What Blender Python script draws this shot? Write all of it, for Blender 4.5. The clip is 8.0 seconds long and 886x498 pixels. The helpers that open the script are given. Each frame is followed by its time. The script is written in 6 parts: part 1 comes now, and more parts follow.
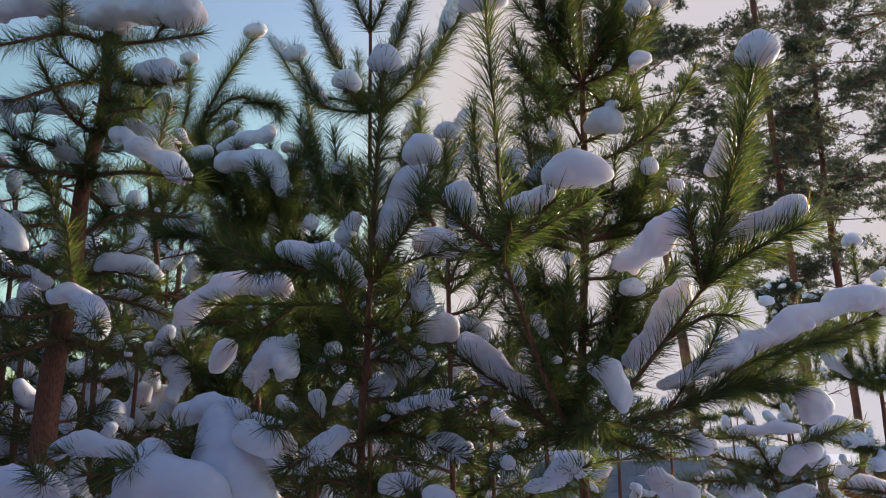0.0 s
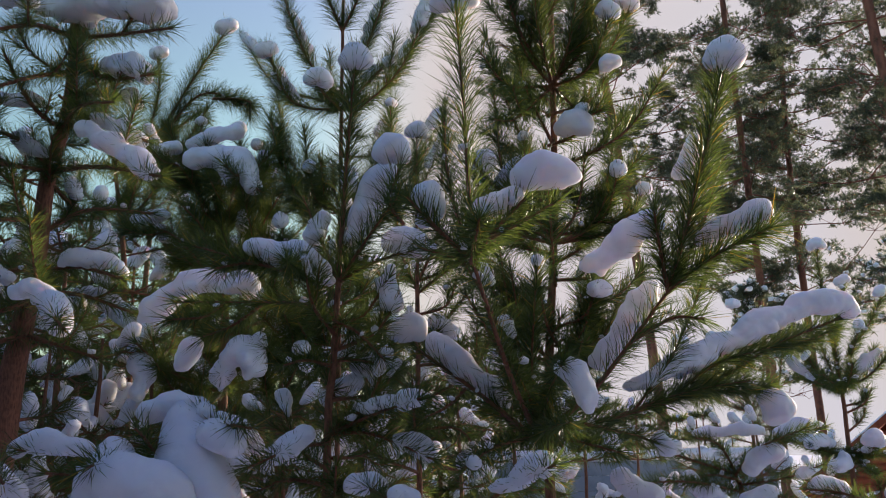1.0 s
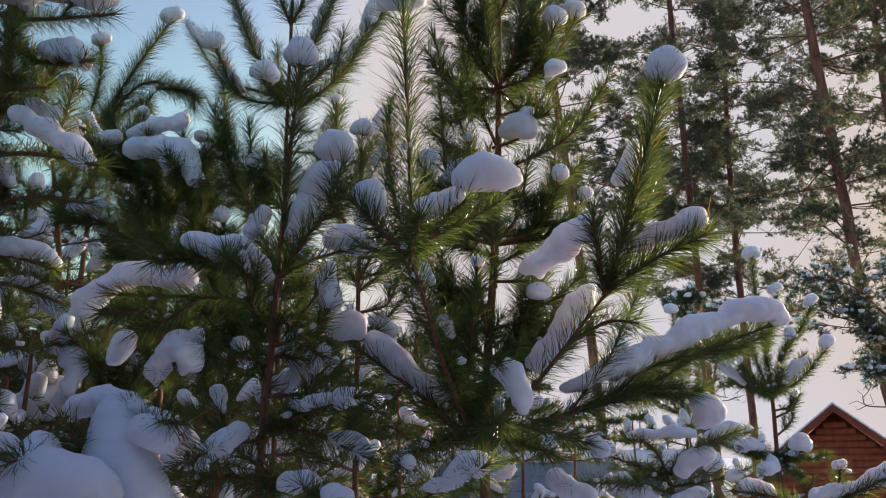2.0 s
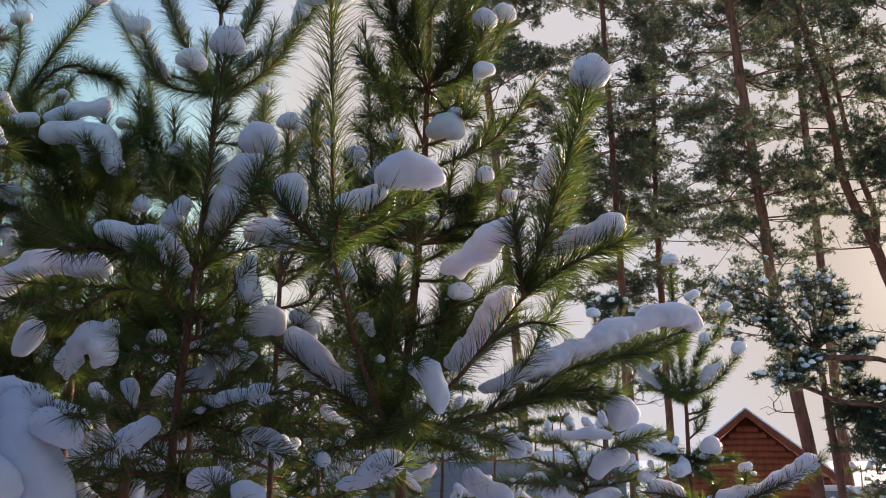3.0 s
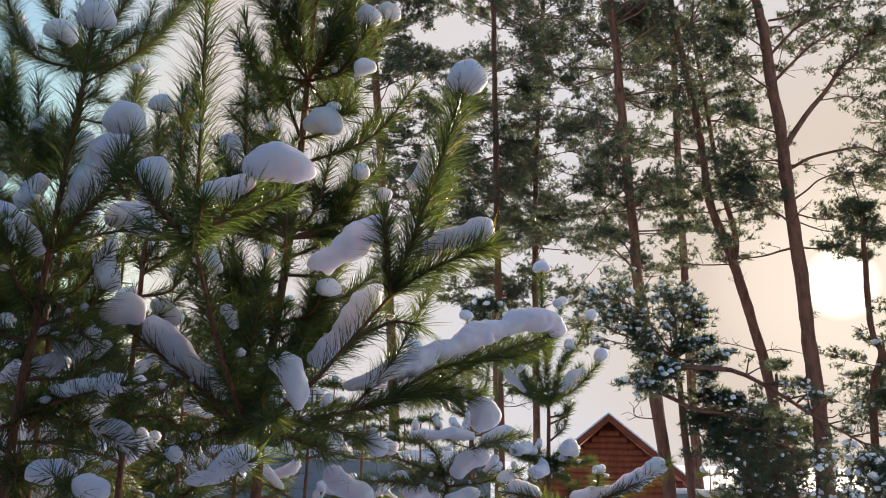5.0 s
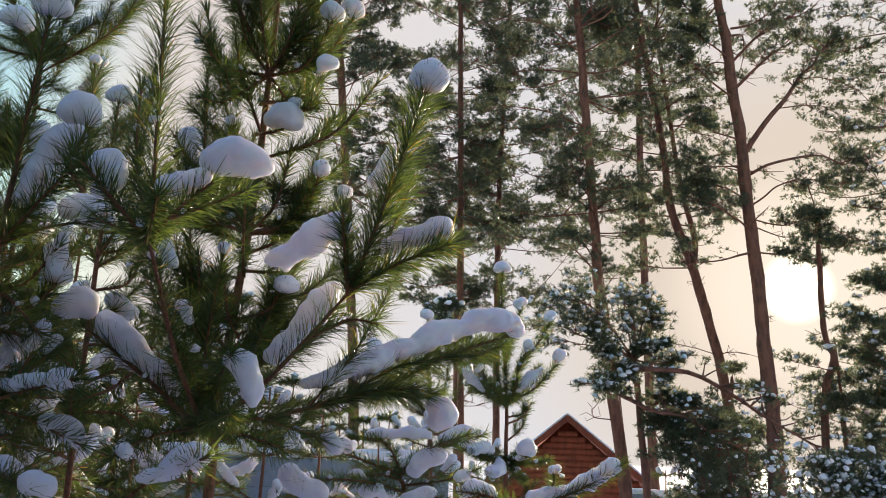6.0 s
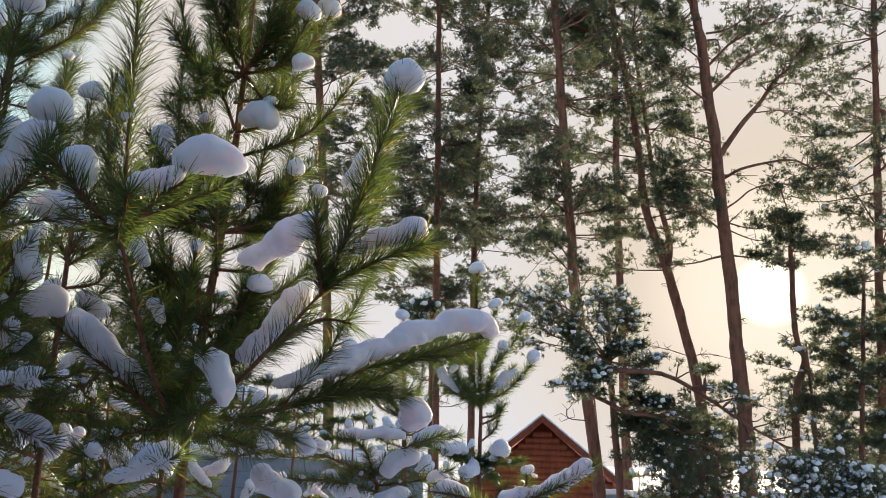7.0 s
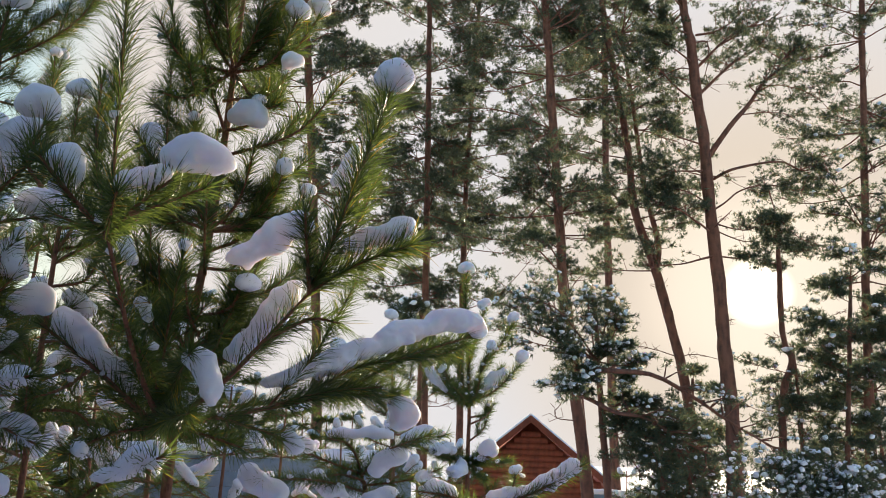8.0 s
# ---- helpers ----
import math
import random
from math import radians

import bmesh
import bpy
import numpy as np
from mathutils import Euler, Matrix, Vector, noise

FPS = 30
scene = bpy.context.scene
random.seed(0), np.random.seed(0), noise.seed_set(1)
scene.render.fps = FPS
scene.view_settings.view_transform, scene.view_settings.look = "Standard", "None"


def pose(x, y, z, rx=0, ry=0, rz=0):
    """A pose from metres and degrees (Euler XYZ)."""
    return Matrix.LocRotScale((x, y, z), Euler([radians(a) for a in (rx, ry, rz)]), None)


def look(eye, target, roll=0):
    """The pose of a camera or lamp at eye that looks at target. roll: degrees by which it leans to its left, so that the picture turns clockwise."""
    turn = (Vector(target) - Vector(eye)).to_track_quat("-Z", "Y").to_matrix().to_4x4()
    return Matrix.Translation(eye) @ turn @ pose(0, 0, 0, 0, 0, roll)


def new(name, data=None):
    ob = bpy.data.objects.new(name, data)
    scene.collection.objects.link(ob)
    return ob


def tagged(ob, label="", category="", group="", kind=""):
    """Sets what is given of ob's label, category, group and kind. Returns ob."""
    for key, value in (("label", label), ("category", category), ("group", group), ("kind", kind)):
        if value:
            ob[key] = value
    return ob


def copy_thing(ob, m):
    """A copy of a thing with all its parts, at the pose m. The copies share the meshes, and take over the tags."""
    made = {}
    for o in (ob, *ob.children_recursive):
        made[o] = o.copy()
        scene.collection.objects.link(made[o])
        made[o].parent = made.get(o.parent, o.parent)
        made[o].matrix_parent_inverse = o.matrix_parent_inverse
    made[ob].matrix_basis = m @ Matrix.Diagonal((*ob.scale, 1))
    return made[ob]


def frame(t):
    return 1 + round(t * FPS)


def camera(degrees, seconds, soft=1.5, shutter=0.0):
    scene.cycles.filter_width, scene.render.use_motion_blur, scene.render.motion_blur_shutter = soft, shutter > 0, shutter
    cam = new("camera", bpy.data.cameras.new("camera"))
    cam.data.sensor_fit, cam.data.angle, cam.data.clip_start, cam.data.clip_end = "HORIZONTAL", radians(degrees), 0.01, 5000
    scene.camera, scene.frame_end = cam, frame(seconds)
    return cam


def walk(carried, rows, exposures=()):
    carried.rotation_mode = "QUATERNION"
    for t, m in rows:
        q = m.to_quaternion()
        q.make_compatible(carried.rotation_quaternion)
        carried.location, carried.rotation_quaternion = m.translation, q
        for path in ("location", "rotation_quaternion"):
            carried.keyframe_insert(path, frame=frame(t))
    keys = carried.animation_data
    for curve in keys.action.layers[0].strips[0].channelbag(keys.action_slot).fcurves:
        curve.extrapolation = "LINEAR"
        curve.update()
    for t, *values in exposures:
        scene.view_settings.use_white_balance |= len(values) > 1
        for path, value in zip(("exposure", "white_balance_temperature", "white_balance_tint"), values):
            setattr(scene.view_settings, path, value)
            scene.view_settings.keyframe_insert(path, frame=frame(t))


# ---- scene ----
cam = camera(55.0, 8.0, soft=1.0)
PATH = [
    (0, (0.0000, 0.0000, 1.7000), (-0.185, 9.700, 4.125), -1.3),
    (0.5, (0.0026, 0.0000, 1.7000), (-0.072, 9.702, 4.121), -1.2),
    (1, (0.0073, 0.0013, 1.7000), (0.157, 9.704, 4.116), -1.1),
    (1.5, (0.0132, 0.0000, 1.7007), (0.438, 9.697, 4.106), -0.8),
    (3, (0.0422, -0.0020, 1.6980), (1.633, 9.577, 4.089), 0.2),
    (3.5, (0.0508, -0.0046, 1.6974), (2.031, 9.501, 4.088), 0.5),
    (4, (0.0594, -0.0073, 1.6967), (2.419, 9.412, 4.086), 0.8),
    (4.5, (0.0667, -0.0099, 1.6967), (2.732, 9.326, 4.092), 1.0),
    (5, (0.0726, -0.0112, 1.6967), (3.008, 9.244, 4.092), 1.3),
    (6.5, (0.0871, -0.0158, 1.6980), (3.574, 9.044, 4.099), 1.8),
    (7, (0.0891, -0.0191, 1.6960), (3.684, 8.996, 4.106), 1.8),
    (7.5, (0.0904, -0.0178, 1.6974), (3.750, 8.972, 4.102), 1.9),
    (8, (0.0904, -0.0198, 1.6967), (3.800, 8.949, 4.106), 1.9),
]
walk(cam, [(t, look(eye, target, roll)) for t, eye, target, roll in PATH],
     exposures=[(0.0, 0.50, 6010, 21), (4.0, 0.62, 6100, 18), (8.0, 0.79, 6190, 13)])

# ---- light ----
SUN_AZ, SUN_EL = 43.2, 11.0            # degrees from +y towards +x, degrees up
sun_way = Vector((math.sin(radians(SUN_AZ)) * math.cos(radians(SUN_EL)),
                  math.cos(radians(SUN_AZ)) * math.cos(radians(SUN_EL)), math.sin(radians(SUN_EL))))
sun_data = bpy.data.lights.new("sun", "SUN")
sun_data.energy, sun_data.angle, sun_data.color = 5.0, radians(0.6), (1.0, 0.82, 0.58)
sun = new("sun", sun_data)
sun.matrix_world = look(Vector((0, 0, 30)) + sun_way * 40, (0, 0, 30))

world = bpy.data.worlds.new("winter_sky")
scene.world = world
world.use_nodes = True
wn, wl = world.node_tree.nodes, world.node_tree.links
wn.clear()
sky = wn.new("ShaderNodeTexSky")
sky.sky_type, sky.sun_disc = "NISHITA", False
sky.sun_elevation, sky.sun_rotation = radians(SUN_EL), radians(SUN_AZ)
sky.air_density, sky.dust_density, sky.ozone_density = 1.1, 1.8, 1.2
coord = wn.new("ShaderNodeTexCoord")
toward = wn.new("ShaderNodeVectorMath")
toward.operation = "DOT_PRODUCT"
toward.inputs[1].default_value = sun_way
wl.new(coord.outputs["Generated"], toward.inputs[0])
def fade(source, low, high, top=1.0):
    """A smooth step of the sky's nodes from 0 at low to top at high."""
    step = wn.new("ShaderNodeMapRange")
    step.interpolation_type = "SMOOTHSTEP"
    step.inputs["From Min"].default_value, step.inputs["From Max"].default_value = low, high
    step.inputs["To Max"].default_value = top
    wl.new(source, step.inputs["Value"])
    return step.outputs["Result"]


veil = fade(toward.outputs["Value"], 0.61, 0.755)       # thin bright veil of cloud round the sun
core = fade(toward.outputs["Value"], 0.9991, 0.99985, 0.7)   # glare of the sun itself
halo = fade(toward.outputs["Value"], 0.9880, 0.9996, 0.16)   # its warm ring in the haze
sky_part = wn.new("ShaderNodeBackground")
sky_part.inputs["Strength"].default_value = 0.15
height_up = wn.new("ShaderNodeSeparateXYZ")
wl.new(coord.outputs["Generated"], height_up.inputs[0])
haze = wn.new("ShaderNodeMix")           # greenish winter haze low down, clear blue above
haze.data_type = "RGBA"
haze.inputs[6].default_value, haze.inputs[7].default_value = (1.14, 1.30, 1.00, 1), (1.22, 1.06, 1.26, 1)
wl.new(fade(height_up.outputs["Z"], 0.30, 0.72), haze.inputs[0])
pale = wn.new("ShaderNodeMix")
pale.data_type, pale.blend_type = "RGBA", "MULTIPLY"
pale.inputs[0].default_value = 1.0
wl.new(haze.outputs[2], pale.inputs[7])
wl.new(sky.outputs["Color"], pale.inputs[6])
wl.new(pale.outputs[2], sky_part.inputs["Color"])
veil_part = wn.new("ShaderNodeBackground")
warmth = wn.new("ShaderNodeValToRGB")    # whiter away from the sun, creamy round it
warmth.color_ramp.elements.new(0.8)
warmth.color_ramp.elements.new(0.9)
for e, (p, c) in zip(warmth.color_ramp.elements, ((0.72, (0.53, 0.475, 0.405, 1)), (0.84, (0.515, 0.48, 0.435, 1)), (0.945, (0.50, 0.482, 0.458, 1)), (0.988, (0.515, 0.435, 0.335, 1)))):
    e.position, e.color = p, c
wl.new(toward.outputs["Value"], warmth.inputs[0])
wl.new(warmth.outputs["Color"], veil_part.inputs["Color"])
veil_part.inputs["Strength"].default_value = 0.94
blend = wn.new("ShaderNodeMixShader")
wl.new(veil, blend.inputs[0])
wl.new(sky_part.outputs[0], blend.inputs[1])
wl.new(veil_part.outputs[0], blend.inputs[2])
glare = wn.new("ShaderNodeBackground")
glare.inputs["Color"].default_value = (1.0, 0.85, 0.6, 1)
shine = wn.new("ShaderNodeMath")
shine.operation = "ADD"
wl.new(core, shine.inputs[0])
wl.new(halo, shine.inputs[1])
wl.new(shine.outputs[0], glare.inputs["Strength"])
both = wn.new("ShaderNodeAddShader")
wl.new(blend.outputs[0], both.inputs[0])
wl.new(glare.outputs[0], both.inputs[1])
wout = wn.new("ShaderNodeOutputWorld")
wl.new(both.outputs[0], wout.inputs["Surface"])


# ---- materials ----
def material(name):
    m = bpy.data.materials.new(name)
    m.use_nodes = True
    nt = m.node_tree
    return m, nt.nodes, nt.links, nt.nodes["Principled BSDF"]


def ramp(nodes, links, source, stops):
    r = nodes.new("ShaderNodeValToRGB")
    while len(r.color_ramp.elements) < len(stops):
        r.color_ramp.elements.new(0.5)
    for e, (p, c) in zip(r.color_ramp.elements, stops):
        e.position, e.color = p, (*c, 1)
    links.new(source, r.inputs[0])
    return r.outputs[0]


def noisy(nodes, links, scale, detail=4.0, rough=0.6):
    co = nodes.new("ShaderNodeTexCoord")
    n = nodes.new("ShaderNodeTexNoise")
    n.inputs["Scale"].default_value, n.inputs["Detail"].default_value, n.inputs["Roughness"].default_value = scale, detail, rough
    links.new(co.outputs["Object"], n.inputs["Vector"])
    return n.outputs["Fac"]


def bumped(nodes, links, p, height, strength, distance):
    b = nodes.new("ShaderNodeBump")
    b.inputs["Strength"].default_value, b.inputs["Distance"].default_value = strength, distance
    links.new(height, b.inputs["Height"])
    links.new(b.outputs[0], p.inputs["Normal"])


def snow_material(name, grain):
    m, n, l, p = material(name)
    l.new(ramp(n, l, noisy(n, l, grain * 0.12), [(0.3, (0.82, 0.81, 0.90)), (0.7, (0.90, 0.89, 0.95))]), p.inputs["Base Color"])
    p.inputs["Roughness"].default_value = 0.65
    p.inputs["Specular IOR Level"].default_value = 0.25
    p.inputs["Subsurface Weight"].default_value = 0.85
    p.inputs["Subsurface Radius"].default_value = (1.2, 1.0, 0.85)
    p.inputs["Subsurface Scale"].default_value = 0.045
    bumped(n, l, p, noisy(n, l, grain, 6.0, 0.7), 0.35, 0.004)
    return m


def needle_material(name, dark, light, old, glow, clear):
    m, n, l, p = material(name)
    geo = n.new("ShaderNodeNewGeometry")
    col = ramp(n, l, geo.outputs["Random Per Island"], [(0.0, dark), (0.55, light), (0.96, light), (1.0, old)])
    l.new(col, p.inputs["Base Color"])
    p.inputs["Roughness"].default_value = 0.36
    p.inputs["Specular IOR Level"].default_value = 0.4
    through_leaf = n.new("ShaderNodeBsdfTranslucent")
    tint = n.new("ShaderNodeMix")
    tint.data_type, tint.blend_type = "RGBA", "MULTIPLY"
    tint.inputs[0].default_value = 1.0
    l.new(col, tint.inputs[6])
    tint.inputs[7].default_value = (*glow, 1)
    l.new(tint.outputs[2], through_leaf.inputs["Color"])
    mix = n.new("ShaderNodeMixShader")
    mix.inputs[0].default_value = clear
    l.new(p.outputs[0], mix.inputs[1])
    l.new(through_leaf.outputs[0], mix.inputs[2])
    l.new(mix.outputs[0], n["Material Output"].inputs["Surface"])
    return m


def bark_material(name, dark, light, scale, relief):
    m, n, l, p = material(name)
    co = n.new("ShaderNodeTexCoord")
    squash = n.new("ShaderNodeMapping")
    squash.inputs["Scale"].default_value = (1, 1, 0.25)
    l.new(co.outputs["Object"], squash.inputs["Vector"])
    v = n.new("ShaderNodeTexVoronoi")
    v.inputs["Scale"].default_value = scale
    l.new(squash.outputs[0], v.inputs["Vector"])
    nz = noisy(n, l, scale * 0.6, 6.0, 0.65)
    add = n.new("ShaderNodeMath")
    add.operation = "MULTIPLY_ADD"
    l.new(v.outputs["Distance"], add.inputs[0])
    add.inputs[1].default_value = 0.6
    l.new(nz, add.inputs[2])
    l.new(ramp(n, l, add.outputs[0], [(0.35, dark), (0.95, light)]), p.inputs["Base Color"])
    p.inputs["Roughness"].default_value = 0.85
    bumped(n, l, p, add.outputs[0], 0.8, relief)
    return m


def plain_material(name, a, b, scale, rough=0.8, relief=0.003):
    m, n, l, p = material(name)
    nz = noisy(n, l, scale, 5.0, 0.65)
    l.new(ramp(n, l, nz, [(0.3, a), (0.7, b)]), p.inputs["Base Color"])
    p.inputs["Roughness"].default_value = rough
    bumped(n, l, p, nz, 0.5, relief)
    return m


SNOW = snow_material("fresh_snow", 90.0)
GROUND_SNOW = snow_material("ground_snow", 14.0)
NEEDLE = needle_material("pine_needle", (0.013, 0.025, 0.020), (0.037, 0.055, 0.033), (0.16, 0.11, 0.04), (5.0, 4.5, 1.2), 0.5)
FAR_NEEDLE = needle_material("far_pine_needle", (0.016, 0.032, 0.036), (0.042, 0.060, 0.050), (0.13, 0.09, 0.045), (4.7, 3.8, 2.3), 0.6)
TWIG = bark_material("young_pine_bark", (0.08, 0.033, 0.021), (0.28, 0.115, 0.062), 160.0, 0.002)
TRUNK = bark_material("pine_bark", (0.048, 0.021, 0.017), (0.21, 0.085, 0.055), 14.0, 0.025)
LOG = bark_material("red_brown_log", (0.13, 0.026, 0.012), (0.25, 0.055, 0.022), 9.0, 0.01)
BOARD = plain_material("grey_blue_board", (0.20, 0.24, 0.30), (0.27, 0.31, 0.37), 12.0)
DARK_GLASS = plain_material("dark_window", (0.02, 0.02, 0.025), (0.03, 0.03, 0.035), 3.0, 0.1, 0.0)


# ---- builders ----
def mesh_object(name, verts, tris, mat, parent=None, smooth=True):
    me = bpy.data.meshes.new(name)
    me.vertices.add(len(verts))
    me.vertices.foreach_set("co", np.asarray(verts, dtype=np.float32).ravel())
    tris = np.asarray(tris, dtype=np.int32)
    k = tris.shape[1]
    me.loops.add(tris.size)
    me.loops.foreach_set("vertex_index", tris.ravel())
    me.polygons.add(len(tris))
    me.polygons.foreach_set("loop_start", np.arange(0, tris.size, k, dtype=np.int32))
    me.polygons.foreach_set("loop_total", np.full(len(tris), k, dtype=np.int32))
    if smooth:
        me.polygons.foreach_set("use_smooth", np.ones(len(tris), dtype=bool))
    me.update(calc_edges=True)
    me.materials.append(mat)
    ob = new(name, me)
    if parent:
        ob.parent = parent
    return ob


def thing(name, label, category, group="", kind=""):
    return tagged(new(name), label, category, group, kind)


def spline(points, steps):
    """A smooth line through a few points; each may carry more than three numbers."""
    p = np.asarray(points, dtype=float)
    if len(p) == 2:
        u = np.linspace(0, 1, steps)[:, None]
        return p[0] * (1 - u) + p[1] * u
    q = np.vstack([2 * p[0] - p[1], p, 2 * p[-1] - p[-2]])
    out = []
    for u in np.linspace(0, len(p) - 1, steps):
        i = min(int(u), len(p) - 2)
        f = u - i
        a, b, c, d = q[i:i + 4]
        out.append(0.5 * (2 * b + (c - a) * f + (2 * a - 5 * b + 4 * c - d) * f * f + (3 * b - a - 3 * c + d) * f ** 3))
    return np.array(out)


def frames_along(line):
    tan = np.gradient(line, axis=0)
    tan /= np.linalg.norm(tan, axis=1)[:, None] + 1e-9
    ref = np.eye(3)[np.argmin(np.abs(tan).max(axis=0))]
    side = np.cross(tan, ref)
    side /= np.linalg.norm(side, axis=1)[:, None] + 1e-9
    return tan, side, np.cross(side, tan)


def tube(line, radii, sides=6):
    tan, side, up = frames_along(line)
    ang = np.linspace(0, 2 * math.pi, sides, endpoint=False)
    v = line[:, None] + radii[:, None, None] * (np.cos(ang)[None, :, None] * side[:, None] + np.sin(ang)[None, :, None] * up[:, None])
    n = len(line)
    i, j = np.meshgrid(np.arange(n - 1), np.arange(sides), indexing="ij")
    a, b = i * sides + j, i * sides + (j + 1) % sides
    faces = np.stack([a, b, b + sides, a + sides], axis=-1).reshape(-1, 4)
    return v.reshape(-1, 3), faces


def needle_mesh(rng, line, count, length, thick, start=0.0, spread=(30, 68), upward=0.15, tip=True):
    """Needles round a shoot: thin three-sided spikes."""
    seg = np.linalg.norm(np.diff(line, axis=0), axis=1)
    at = np.concatenate([[0], np.cumsum(seg)]) / seg.sum()
    u = start + (1 - start) * np.sort(rng.random(count))
    base = np.stack([np.interp(u, at, line[:, k]) for k in range(3)], axis=1)
    tan, side, up = frames_along(line)
    t = np.stack([np.interp(u, at, tan[:, k]) for k in range(3)], axis=1)
    s = np.stack([np.interp(u, at, side[:, k]) for k in range(3)], axis=1)
    w = np.cross(s, t)
    phi = np.arange(count // 2 + 1).repeat(2)[:count] * 2.39996 + rng.normal(0, 0.35, count)
    open_angle = np.radians(rng.uniform(*spread, count))
    if tip:
        open_angle *= np.where(u > 0.94, rng.uniform(0.25, 1.0, count), 1.0)
    d = t * np.cos(open_angle)[:, None] + (s * np.cos(phi)[:, None] + w * np.sin(phi)[:, None]) * np.sin(open_angle)[:, None]
    d[:, 2] += upward * rng.random(count)
    d += rng.normal(0, 0.06, d.shape)
    d /= np.linalg.norm(d, axis=1)[:, None]
    size = length * rng.uniform(0.7, 1.12, count)[:, None]
    across = np.cross(d, rng.normal(0, 1, d.shape))
    across /= np.linalg.norm(across, axis=1)[:, None] + 1e-9
    other = np.cross(d, across)
    bend = (across * rng.normal(0, 0.035, count)[:, None] + np.array([[0, 0, -0.03]])) * size
    bow = np.cross(d, s * np.sin(phi)[:, None] - w * np.cos(phi)[:, None]) * rng.uniform(-0.02, 0.05, count)[:, None] * size
    mid = base + d * size * 0.5 + bow
    end = base + d * size + bend
    h = thick * 0.5
    v = np.stack([base + across * h, base - across * h, mid + across * h * 0.9 + other * h * 0.4, mid - across * h * 0.9 + other * h * 0.4, end], axis=1)
    k = np.arange(count)[:, None, None] * 5
    f = np.array([[0, 1, 3], [0, 3, 2], [2, 3, 4]])[None]
    return v.reshape(-1, 3), (f + k).reshape(-1, 3)


def gather(pieces):
    v, f, n = [], [], 0
    for a, b in pieces:
        v.append(a)
        f.append(b + n)
        n += len(a)
    return np.concatenate(v), np.concatenate(f)


def icosphere(level):
    bm = bmesh.new()
    bmesh.ops.create_icosphere(bm, subdivisions=level, radius=1.0)
    v = np.array([x.co[:] for x in bm.verts])
    f = np.array([[q.index for q in x.verts] for x in bm.faces])
    bm.free()
    return v, f


BALL_LOW, BALL_SMALL = icosphere(2), icosphere(1)


def wobble(v, size, amount, seed):
    out = v.copy()
    off = Vector((seed * 7.3, seed * 3.1, seed * 1.7))
    for i, p in enumerate(v):
        out[i] += np.array(noise.noise_vector(Vector(p) / size + off)) * amount
    return out


CLOTS = bpy.data.textures.new("clots", "CLOUDS")
CLOTS.noise_scale, CLOTS.noise_depth = 0.03, 2
LUSH = 1.35


def bough(tree, points, thick=0.006, needles=0.062, density=900, bare=0.0, seed=0, upward=0.15, spread=(30, 68), twigs=0, crumbs=1):
    """A branch or shoot through a few points of its axis, with its needles as a part. density: needles a metre."""
    rng = np.random.default_rng(seed + 17)
    line = spline(points, 14)
    length = np.linalg.norm(np.diff(line, axis=0), axis=1).sum()
    wood, leaf = [tube(line, np.linspace(thick, max(thick * 0.45, 0.0022), 14), 7)], []
    n = max(20, int(length * (1 - bare) * density * LUSH))
    leaf.append(needle_mesh(rng, line, n, needles * 1.3, 0.0020, bare, spread, upward))
    tan, side, up = frames_along(line)
    for k in range(twigs):
        i = int(rng.integers(3, 9))
        turn = k * 2.4 + rng.uniform(0, 1.5)
        way = tan[i] * 0.8 + (side[i] * math.cos(turn) + up[i] * math.sin(turn)) * 0.7 + np.array([0, 0, 0.25])
        reach = length * rng.uniform(0.25, 0.45)
        tip = line[i] + way / np.linalg.norm(way) * reach
        twig = spline([line[i], (line[i] + tip) / 2 - np.array([0, 0, 0.1 * reach]), tip], 7)
        wood.append(tube(twig, np.linspace(thick * 0.55, 0.002, 7), 5))
        leaf.append(needle_mesh(rng, twig, int(reach * density * LUSH) + 12, needles * 1.3, 0.0020, 0.05, spread, upward))
    v, f = gather(wood)
    branch = mesh_object("branch", v, f, TWIG, tree)
    v, f = gather(leaf)
    mesh_object("needles", v, f, NEEDLE, branch)
    bits = []
    for k in range(crumbs):
        i = int(rng.integers(1, 13))
        r = rng.uniform(0.005, 0.012)
        spot = line[i] + np.array([rng.normal(0, 0.012), rng.normal(0, 0.012), thick + r * 0.6])
        bits.append((BALL_SMALL[0] * np.array([r * rng.uniform(1, 1.7), r * rng.uniform(1, 1.7), r]) + spot, BALL_SMALL[1]))
    if bits:
        v, f = gather(bits)
        tagged(mesh_object("snow_dusting", wobble(v, 0.02, 0.006, seed % 50), f, SNOW, branch), kind="stuff")
    return branch


